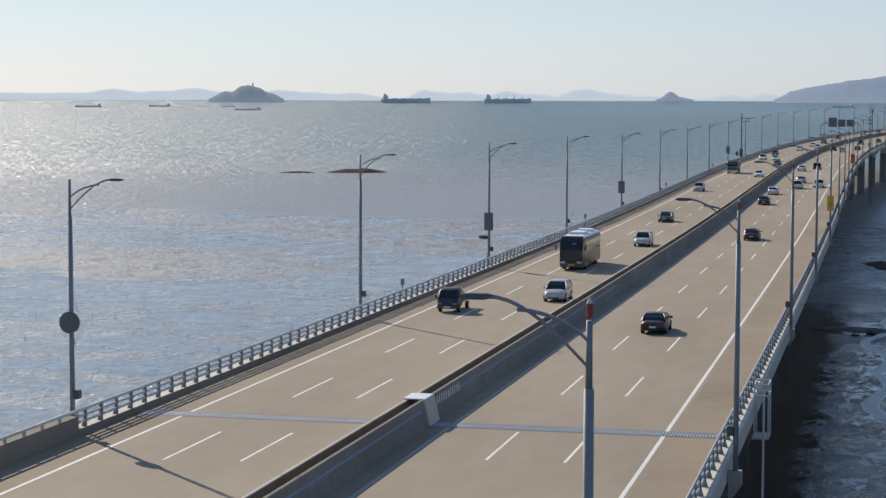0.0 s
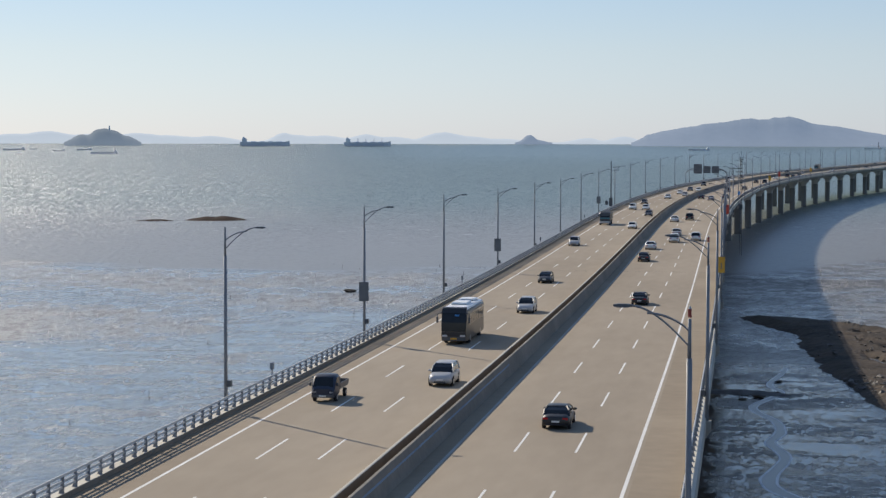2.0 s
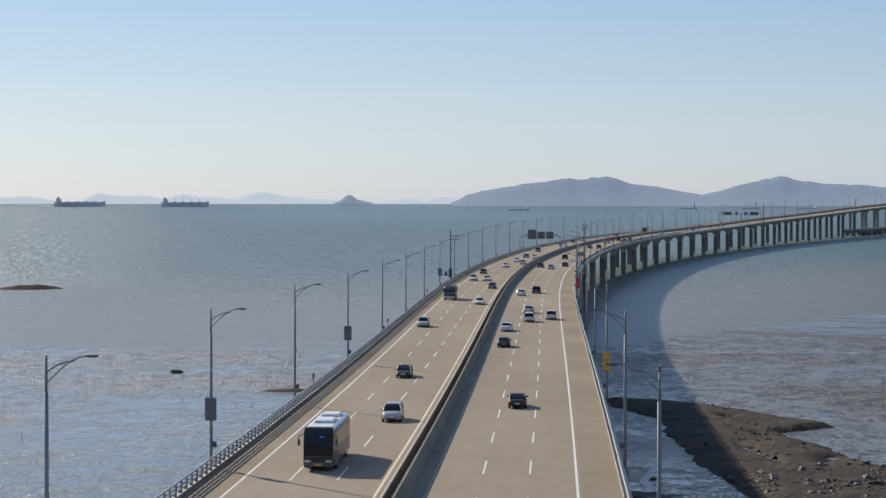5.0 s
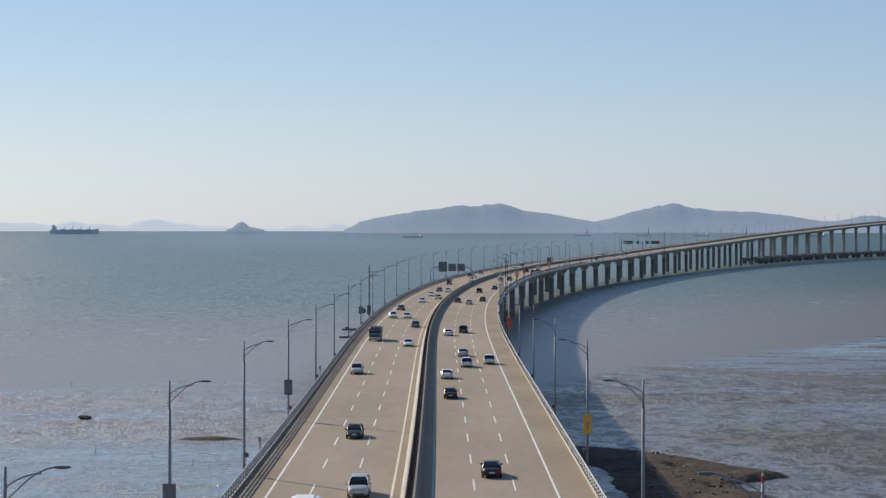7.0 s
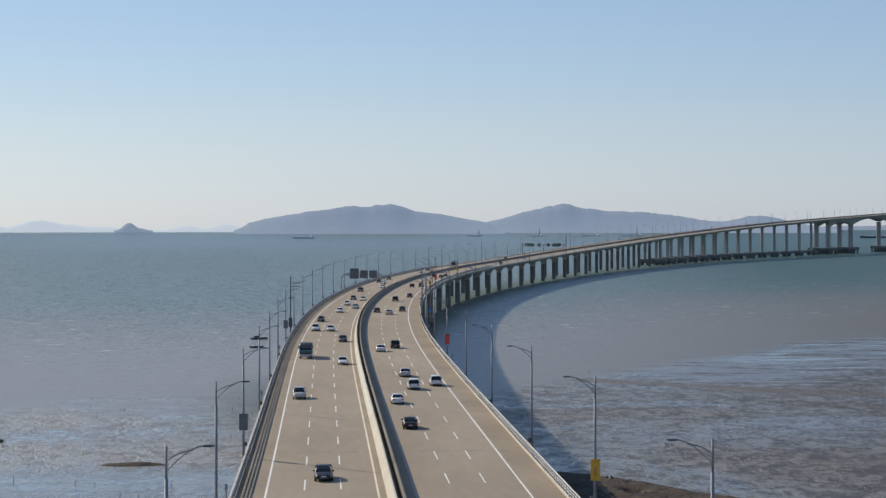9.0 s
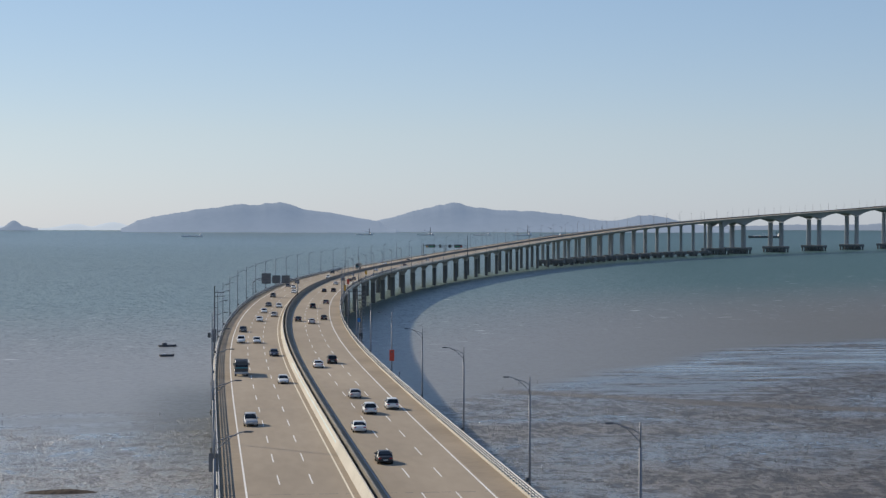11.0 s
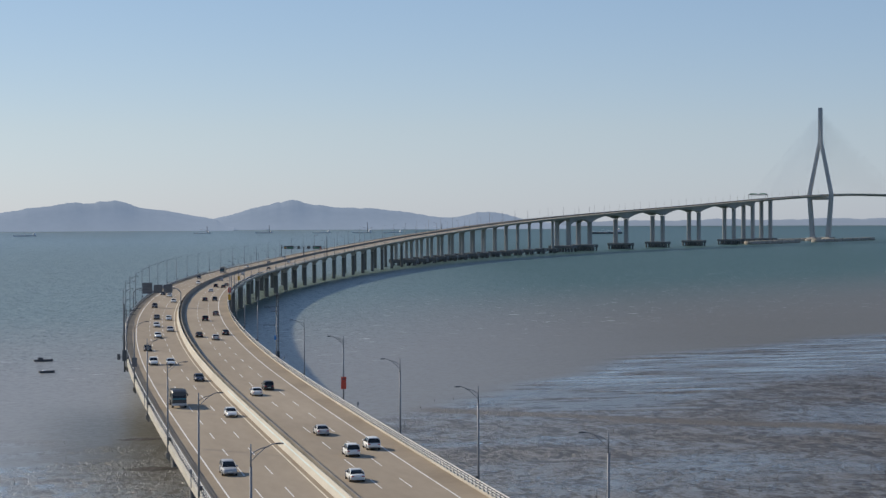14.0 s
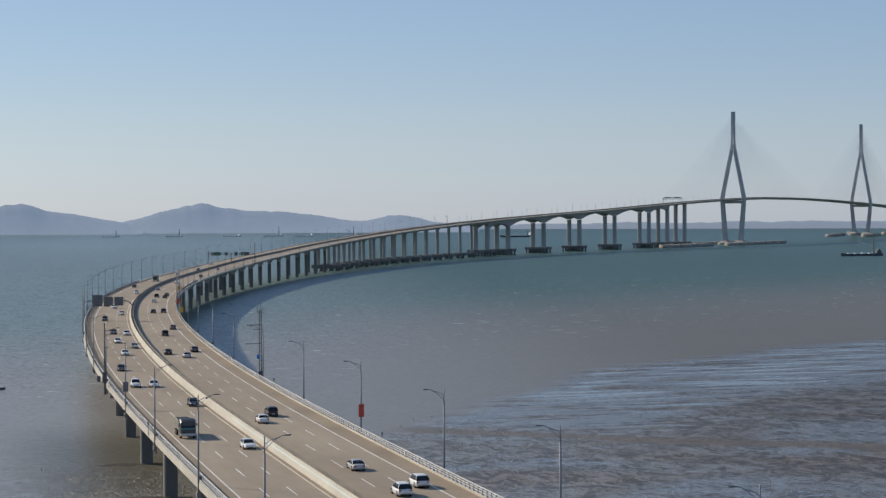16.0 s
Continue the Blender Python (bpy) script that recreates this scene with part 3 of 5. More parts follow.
# the expansion joint across both carriageways
for lo, hi in ((-15.85, -1.1), (0.1, 15.85)):
    bm = bmesh.new()
    prism(bm, [[on_road(95.0, a, 0.002), on_road(96.5, a, 0.002), on_road(96.5, a, 0.008), on_road(95.0, a, 0.008)] for a in (lo, hi)])
    j = part("expansion_joint", bm, M_JOINT, road, "dark steel comb expansion joint")
    bm = bmesh.new()
    a = lo + 0.1
    while a < hi - 0.1:
        box(bm, a, a + 0.05, 95.2, 96.3, 0, 0.014)
        a += 0.16
    for v in bm.verts:
        v.co = on_road(v.co.y, v.co.x, v.co.z)
    part("comb_tooth_row", bm, M_GALV, j)


# narrow worn joint, a broken dark seam
rng = random.Random(9)
for lo, hi in ((-15.6, -1.4), (0.6, 15.6)):
    bm = bmesh.new()
    a = lo
    while a < hi:
        b = min(hi, a + rng.uniform(0.6, 2.6))
        w = rng.uniform(0.10, 0.2)
        prism(bm, [[on_road(300.0 - w, q, 0.001), on_road(300.0 + w, q, 0.001), on_road(300.0 + w, q, 0.005), on_road(300.0 - w, q, 0.005)] for q in (a, b)])
        a = b + rng.uniform(0.1, 1.1)
    bmesh.ops.recalc_face_normals(bm, faces=bm.faces)
    part("road_seam", bm, M_SEAM, road, "worn dark seam across the lanes")


# ---- piers ----
def rounded_ring(cx, cy, w, d, z, n=16, power=4):
    out = []
    for i in range(n):
        a = 2 * math.pi * i / n
        c, s_ = math.cos(a), math.sin(a)
        out.append((cx + w * math.copysign(abs(c) ** (2 / power), c), cy + d * math.copysign(abs(s_) ** (2 / power), s_), z))
    return out


def column(parent, x, top, w, d, base, flare=1.35, stained=False):
    bm = bmesh.new()
    if stained:  # the shaft is dark with tide stains up to the paler cap
        prism(bm, [rounded_ring(x, 0, w, d, base), rounded_ring(x, 0, w, d, top - 3.2)])
        part("column", bm, M_STAINED, parent, "dark tide-stained shaft")
        bm = bmesh.new()
        prism(bm, [rounded_ring(x, 0, w * 1.02, d * 1.02, top - 3.198), rounded_ring(x, 0, w * 1.02, d * 1.02, top - 2.2), rounded_ring(x, 0, w * flare * 1.15, d, top - 0.8), rounded_ring(x, 0, w * flare * 1.15, d, top)])
        return part("pier_cap", bm, M_PIER, parent)
    prism(bm, [rounded_ring(x, 0, w, d, base), rounded_ring(x, 0, w, d, top - 2.2), rounded_ring(x, 0, w * flare, d, top)])
    return part("column", bm, M_PIER, parent)


def footing(parent, x0, x1, y0, y1, top):
    bm = bmesh.new()
    box(bm, x0, x1, y0, y1, top - 3.6, top, 0.3)
    part("pile_cap", bm, M_STAINED, parent)
    nx = max(2, int((x1 - x0) / 4.2))
    for i in range(nx):
        for y in (y0 + 1.6, y1 - 1.6):
            bm = bmesh.new()
            x = x0 + (x1 - x0) * (i + 0.5) / nx
            tube(bm, (x, y, -3), (x, y, top - 3.58), 1.25, n=10)
            part("pile_shaft", bm, M_STAINED, parent)


for s in SMALL_PIERS:
    top = on_road(s).z - 2.69
    capped = s > 1990
    p = thing("bridge_pier", "pair of grey concrete viaduct piers standing in shallow water" if not capped else "pair of tall concrete viaduct piers on dark pile caps", "bridge pier", "viaduct piers", m=Matrix.Translation((*on_road(s).xy, 0)) @ Matrix.Rotation(-heading(s), 4, "Z"))
    for x in (-7.9, 7.9):
        column(p, x, top, 1.55 if capped else 1.32, 1.3, 2.2 if capped else -3, 1.8, stained=not capped)
        if capped:
            footing(p, x - 6.2, x + 6.2, -5.2, 5.2, 6.2)
for s in BIG_PIERS:
    p = thing("bridge_pier", "pair of tall concrete approach piers on heavy pile caps", "bridge pier", "approach piers", m=Matrix.Translation((*on_road(s).xy, 0)) @ Matrix.Rotation(-heading(s), 4, "Z"))
    depth = -girder(*LEFT_DECK)(s)[4][1]
    for x in (-8.5, 8.0):
        column(p, x, on_road(s).z - depth + 0.02, 3.0, 2.6 if s < 3440 else 3.4, 2.4, 1.15)
    footing(p, -17.5, 17, -9.5, 9.5, 8.8)

# ---- cable-stayed main span ----
for s in TOWER:
    base = Matrix.Translation((*on_road(s).xy, sea_level(*on_road(s).xy))) @ Matrix.Rotation(-heading(s), 4, "Z")
    zd = on_road(s).z - base.translation.z
    py = thing("bridge_pylon", "tall inverted-Y concrete pylon with fans of thin stay cables", "pylon", "pylons", m=base)

    def rect(cx, w, d, z):
        return [(cx - w, -d, z), (cx + w, -d, z), (cx + w, d, z), (cx - w, d, z)]

    for side in (-1, 1):
        bm = bmesh.new()
        prism(bm, [rect(side * 14.5, 3.6, 4.6, 3), rect(side * 20.8, 3.0, 4.0, zd - 3), rect(side * 20.8, 2.9, 3.8, zd + 3), rect(side * 2.4, 2.5, 3.2, 176)])
        part("leg", bm, M_PYLON, py)
        bm = bmesh.new()
        prism(bm, [rounded_ring(side * 14.5, 0, 13, 16, -2, 24, 2.6), rounded_ring(side * 14.5, 0, 12.6, 15.6, 3.5, 24, 2.6), rounded_ring(side * 14.5, 0, 5, 6, 7.2, 24, 3)])
        part("footing", bm, M_CONCRETE, py)
    bm = bmesh.new()
    prism(bm, [rect(0, 4.4, 3.3, 172), rect(0, 3.1, 3.2, 190), rect(0, 2.9, 3.2, 243.0)])
    part("mast", bm, M_PYLON, py)
    bm = bmesh.new()
    box(bm, -20, 20, -3.2, 3.2, zd - 8.5, zd - 3.6, 0.3)
    part("crossbeam", bm, M_PYLON, py)
    for way in (-1, 1):
        for side in (-1, 1):
            for i in range(24):
                reach = way * (40 + (15 if way > 0 else 11) * i)
                foot = on_road(s + reach, side * 16.6, 0.4) if s + reach < END else None
                if foot is None:
                    continue
                bm = bmesh.new()
                tube(bm, (side * 2.2, way * 2.5, 186 + 2.0 * i), base.inverted() @ foot, 0.075, n=4, caps=False)
                part("stay_cable", bm, M_CABLE, py)

# round fenders that guard the main span's piers
bm = bmesh.new()
prism(bm, [rounded_ring(0, 0, 12, 12, -2, 20, 2), rounded_ring(0, 0, 12.5, 12.5, 2.6, 20, 2), rounded_ring(0, 0, 12.0, 12.0, 5.4, 20, 2)])
fender = tagged(part("pier_fender", bm, M_CONCRETE), "round grey concrete ship fender standing in the sea", "fender", "ship fenders")
spots = [(3783 + d, c) for d in (-120, -80, -40, 10, 50, 90, 125) for c in (-34, 44)] + [(4583 + d, c) for d in (-120, -86, -52, 60) for c in (-34, 44)] + [(3400 + 26 * i, 30) for i in range(8)]
for i, (s, c) in enumerate(spots):
    p = on_road(s, c)
    m = pose(p.x, p.y, sea_level(p.x, p.y))
    if i == 0:
        fender.matrix_world = m
    else:
        copy_thing(fender, m)


# ---- street lamps ----
def street_lamp(capped):
    """Local x points over the road; z 0 at the road's level."""
    k0 = 12.6 if capped else 12.9  # the tip's height
    top = thing("street_lamp", "tall grey steel street lamp with curved arm" + (" and red tip" if capped else ""), "street lamp", "lamps along the bridge")
    bm = bmesh.new()
    tube(bm, (0, 0, -0.5), (0, 0, k0 - 2.0), 0.135, 0.115, 10)
    part("lower_pole", bm, M_POLE, top, smooth=True)
    bm = bmesh.new()
    tube(bm, (0, 0, k0 - 2.05), (0, 0, k0 if not capped else k0 - 0.5), 0.08, 0.07, 10)
    part("upper_pole", bm, M_POLE, top, smooth=True)
    for z0, k, x1 in ((k0 - 1.55, 1.0, 2.3), (k0 - 1.0, 0.72, 1.6)):
        z1 = k0 - 0.02 if k == 1 else k0 - 0.3
        bm = bmesh.new()
        prism(bm, [[(x1 * t, 0.05 * math.cos(a), z0 + (z1 - z0) * math.sin(t * math.pi / 2) ** k + 0.05 * math.sin(a)) for a in np.linspace(0, 2 * math.pi, 7)[:-1]] for t in np.linspace(0.02, 1, 10)])
        part("arm" if k == 1 else "strut", bm, M_POLE, top)
    bm = bmesh.new()
    prism(bm, [[(x, -w, k0 - 0.02 - h), (x, w, k0 - 0.02 - h), (x, w * 0.8, k0 - 0.02 + h * 0.8), (x, -w * 0.8, k0 - 0.02 + h * 0.8)] for x, w, h in ((2.15, 0.05, 0.045), (2.32, 0.13, 0.075), (2.7, 0.15, 0.075), (2.88, 0.08, 0.035))])
    part("lamp_head", bm, M_DARK, top)
    bm = bmesh.new()
    box(bm, 0.12, 0.42, -0.2, 0.2, 1.75, 2.2, 0.03)
    part("control_box", bm, M_DARK, top)
    bm = bmesh.new()
    prism(bm, [[(-0.3, -0.35, z), (0.3, -0.35, z), (0.3, 0.35, z), (-0.3, 0.35, z)] for z in (-0.55, 0.12)])
    prism(bm, [[(-0.28, -0.3, -0.55), (0.3, -0.3, -0.55), (0.3, 0.3, -0.55), (-0.28, 0.3, -0.55)], [(0.1, -0.25, -1.1), (0.3, -0.25, -1.1), (0.3, 0.25, -1.1), (0.1, 0.25, -1.1)]])
    part("bracket", bm, M_CONCRETE, top)
    if capped:
        bm = bmesh.new()
        tube(bm, (0, 0, k0 - 0.44), (0, 0, k0 - 0.12), 0.074, 0.074, 10)
        part("red_band", bm, M_REDBAND, top, "red painted band")
        bm = bmesh.new()
        tube(bm, (0, 0, k0 - 0.12), (0, 0, k0), 0.07, 0.02, 10)
        part("tip", bm, M_GALV, top, "pale tip")
    return top


LEFT_LAMPS = [37.0, 88.8, 142.9, 192.3, 242.0, 295.5, 349.0] + [400.6 + 51.6 * i for i in range(44)]
RIGHT_LAMPS = [40.8, 87.1, 143.4, 194.1, 245.9, 298.0, 350.3, 399.7, 452.0] + [503.6 + 51.6 * i for i in range(42)]
for side, places in ((-1, LEFT_LAMPS), (1, RIGHT_LAMPS)):
    near_lamp, lamp = (street_lamp(True) if side > 0 else None), street_lamp(False)
    used = set()
    for i, s in enumerate(places):
        one = near_lamp if side > 0 and s < 160 else lamp
        wide = 16.6 + (0.6 if s < 60 else 0.3 if s < 90 else 0) * (side > 0)
        m = stand(s, side * wide, 0.0 if side < 0 or 90 < s < 180 else -0.2 if s < 90 else 0.2, turn=0 if side < 0 else 180)
        m = m @ Matrix.Translation((0, 0, (-0.25 if one is lamp and side > 0 else 0.0) - float(np.interp(s, (250, 295, 400, 600, 700), (0.0, 0.45, 1.0, 0.8, 0.3)))))
        if one.name not in used:
            one.matrix_world = m
            used.add(one.name)
        else:
            copy_thing(one, m)


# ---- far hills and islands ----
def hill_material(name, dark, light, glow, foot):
    """A backdrop hill; its haze is put in as emission, paler at the foot."""
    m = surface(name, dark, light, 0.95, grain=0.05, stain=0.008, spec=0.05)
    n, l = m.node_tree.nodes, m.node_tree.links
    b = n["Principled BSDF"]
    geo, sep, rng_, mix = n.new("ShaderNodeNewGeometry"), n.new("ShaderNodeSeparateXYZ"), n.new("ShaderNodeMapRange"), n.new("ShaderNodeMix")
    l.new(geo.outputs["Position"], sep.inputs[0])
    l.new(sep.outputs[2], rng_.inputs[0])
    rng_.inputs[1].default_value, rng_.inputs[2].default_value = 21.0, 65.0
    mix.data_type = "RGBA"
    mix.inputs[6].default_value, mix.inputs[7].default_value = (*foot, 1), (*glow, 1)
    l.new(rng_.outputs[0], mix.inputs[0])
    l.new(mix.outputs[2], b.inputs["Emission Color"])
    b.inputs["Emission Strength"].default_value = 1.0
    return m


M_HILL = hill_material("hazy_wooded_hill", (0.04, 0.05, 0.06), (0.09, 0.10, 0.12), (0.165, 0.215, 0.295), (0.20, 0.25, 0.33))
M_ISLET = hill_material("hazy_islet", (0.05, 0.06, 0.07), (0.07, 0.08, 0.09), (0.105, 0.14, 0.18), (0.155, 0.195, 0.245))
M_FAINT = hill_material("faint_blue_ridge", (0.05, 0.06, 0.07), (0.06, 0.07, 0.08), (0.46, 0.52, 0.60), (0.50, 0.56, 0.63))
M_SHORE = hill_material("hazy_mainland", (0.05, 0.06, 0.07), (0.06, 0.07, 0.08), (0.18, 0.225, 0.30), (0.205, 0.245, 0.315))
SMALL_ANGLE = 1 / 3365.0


def bearing(deg, r=4700.0, eye=(0.0, 70.0)):
    a = radians(deg)
    return Vector((eye[0] + r * math.sin(a), eye[1] + r * math.cos(a), 0))


def ridge(name, label, category, eye, r, start, stop, bumps, material, depth=260.0, rough=1.6, seed=1, kind=""):
    """A ridge seen from eye between two bearings; bumps are (bearing, height in metres, half-width in degrees)."""
    bm = bmesh.new()
    cols = max(24, int((stop - start) * 40))
    rings = []
    for i in range(cols + 1):
        d = start + (stop - start) * i / cols
        h = sum(b[1] ** 3 * math.exp(-3 * ((d - b[0]) / b[2]) ** 2) for b in bumps) ** (1 / 3)
        h += rough * (noise.noise((d * 2.3, seed, 0)) + 0.3 * noise.noise((d * 5.0, seed, 3)))
        crest = rough * (0.7 * noise.noise((d * 4.3, seed, 7)) + 0.4 * noise.noise((d * 9.0, seed, 4)) + 0.3 * noise.noise((d * 19.0, seed, 5)))
        edge = min(1.0, min(i, cols - i) / (cols * 0.06))
        h = max(0.4, h * edge)
        ring = []
        for k, f in enumerate((0.0, 0.25, 0.7, 1.0, 0.8, 0.0)):
            q = bearing(d, r + depth * (k / 5 - 0.5), eye)
            z = sea_level(q.x, q.y) - 4 if f == 0 else RIM + h * f + (crest * edge if f == 1 else 0)
            ring.append((q.x, q.y, z))
        rings.append(ring)
    prism(bm, rings, close=False)
    bmesh.ops.recalc_face_normals(bm, faces=bm.faces)
    return tagged(part(name, bm, material, smooth=True), label, category, kind=kind)


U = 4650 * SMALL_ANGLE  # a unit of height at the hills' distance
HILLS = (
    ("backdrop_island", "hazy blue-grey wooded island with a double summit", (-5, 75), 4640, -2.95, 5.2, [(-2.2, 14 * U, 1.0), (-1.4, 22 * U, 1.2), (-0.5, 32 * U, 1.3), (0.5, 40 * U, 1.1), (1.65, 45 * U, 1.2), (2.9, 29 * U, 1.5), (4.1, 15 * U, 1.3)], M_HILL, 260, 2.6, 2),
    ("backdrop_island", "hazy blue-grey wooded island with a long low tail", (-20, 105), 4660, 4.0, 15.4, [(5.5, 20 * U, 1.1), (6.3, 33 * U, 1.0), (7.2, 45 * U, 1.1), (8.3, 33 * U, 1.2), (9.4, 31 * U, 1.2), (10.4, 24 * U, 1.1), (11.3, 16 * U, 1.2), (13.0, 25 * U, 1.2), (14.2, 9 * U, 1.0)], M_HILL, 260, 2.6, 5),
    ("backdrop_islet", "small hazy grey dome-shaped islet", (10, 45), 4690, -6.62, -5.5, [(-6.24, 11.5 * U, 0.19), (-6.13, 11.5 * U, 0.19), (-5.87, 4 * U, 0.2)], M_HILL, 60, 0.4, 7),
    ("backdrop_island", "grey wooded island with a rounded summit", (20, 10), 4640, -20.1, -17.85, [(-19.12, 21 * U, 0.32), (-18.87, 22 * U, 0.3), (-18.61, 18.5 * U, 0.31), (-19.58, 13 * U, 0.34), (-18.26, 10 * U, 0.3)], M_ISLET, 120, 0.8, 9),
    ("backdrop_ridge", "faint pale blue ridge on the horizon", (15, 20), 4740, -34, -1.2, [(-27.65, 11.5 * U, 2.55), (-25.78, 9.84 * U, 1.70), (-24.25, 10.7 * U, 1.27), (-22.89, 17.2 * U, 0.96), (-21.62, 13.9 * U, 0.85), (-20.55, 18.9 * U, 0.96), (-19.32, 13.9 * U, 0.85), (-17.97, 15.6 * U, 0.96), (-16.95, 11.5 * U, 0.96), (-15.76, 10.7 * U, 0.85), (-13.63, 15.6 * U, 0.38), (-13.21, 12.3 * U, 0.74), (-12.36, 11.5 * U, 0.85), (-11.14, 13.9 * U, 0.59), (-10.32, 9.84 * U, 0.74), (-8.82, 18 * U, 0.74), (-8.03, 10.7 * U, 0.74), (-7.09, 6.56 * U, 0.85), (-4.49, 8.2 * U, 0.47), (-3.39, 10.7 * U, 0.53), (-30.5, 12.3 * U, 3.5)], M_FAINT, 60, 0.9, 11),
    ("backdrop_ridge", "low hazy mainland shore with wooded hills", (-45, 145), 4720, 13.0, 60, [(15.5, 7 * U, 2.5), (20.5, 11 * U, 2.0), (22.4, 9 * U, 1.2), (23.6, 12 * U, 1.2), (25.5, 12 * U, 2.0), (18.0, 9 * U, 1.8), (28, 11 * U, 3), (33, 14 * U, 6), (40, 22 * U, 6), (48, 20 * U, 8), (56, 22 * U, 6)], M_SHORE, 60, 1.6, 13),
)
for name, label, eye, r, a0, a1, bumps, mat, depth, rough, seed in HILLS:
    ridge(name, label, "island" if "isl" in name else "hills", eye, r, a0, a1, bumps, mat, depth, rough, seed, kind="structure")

# white lighthouse on the rounded island
q = bearing(-18.78, 4600, (20, 10))
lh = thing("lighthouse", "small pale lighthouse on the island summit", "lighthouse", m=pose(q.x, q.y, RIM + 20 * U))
bm = bmesh.new()
tube(bm, (0, 0, 0), (0, 0, 9), 1.9, 1.4, 10)
part("tower", bm, M_SHIPWHITE, lh)
bm = bmesh.new()
tube(bm, (0, 0, 9), (0, 0, 11.5), 1.7, 0.4, 10)
part("lantern", bm, M_HULL, lh)


# ---- vehicles ----
def loft(bm, rings, n=5):
    """Skins cross-sections (y, half width, bottom, top, crown) of a vehicle's body, rounded at the corners."""
    out = []
    for y, w, z0, z1 in rings:
        r = min(0.14, (z1 - z0) * 0.3)
        out.append([(-w + r * 0.6, y, z0), (w - r * 0.6, y, z0), (w, y, z0 + r), (w, y, z1 - r * 1.6), (w - r, y, z1 - r * 0.3), (w * 0.55, y, z1), (-w * 0.55, y, z1), (-w + r, y, z1 - r * 0.3), (-w, y, z1 - r * 1.6), (-w, y, z0 + r)])
    prism(bm, out)
    bmesh.ops.recalc_face_normals(bm, faces=bm.faces)


def wheel(parent, x, y, r, w=0.22):
    bm = bmesh.new()
    tube(bm, (x - w / 2, y, r), (x + w / 2, y, r), r, n=16)
    t = part("wheel", bm, M_TYRE, parent)
    bm = bmesh.new()
    out = 1 if x > 0 else -1
    tube(bm, (x + out * (w / 2 - 0.02), y, r), (x + out * (w / 2 + 0.012), y, r), r * 0.64, r * 0.58, n=12)
    part("rim", bm, M_RIM, t, "alloy rim")


def slab(bm, pts, thick):
    """A thin panel with the given corners, thickened along its normal."""
    vs = [Vector(p) for p in pts]
    nrm = (vs[1] - vs[0]).cross(vs[2] - vs[0]).normalized() * thick
    prism(bm, [[v for v in vs], [v + nrm for v in vs]])
    bmesh.ops.recalc_face_normals(bm, faces=bm.faces)


CARS = {  # length, half width, belt, roof, cabin foot rear/front, cabin top rear/front, bonnet height
    "sedan": (4.85, 0.92, 0.94, 1.46, -1.95, 1.25, -1.02, 0.18, 0.86),
    "suv": (4.7, 0.94, 1.06, 1.70, -2.22, 1.15, -1.82, 0.22, 1.00),
    "hatchback": (4.2, 0.90, 0.98, 1.50, -1.98, 1.1, -1.5, 0.2, 0.90),
}


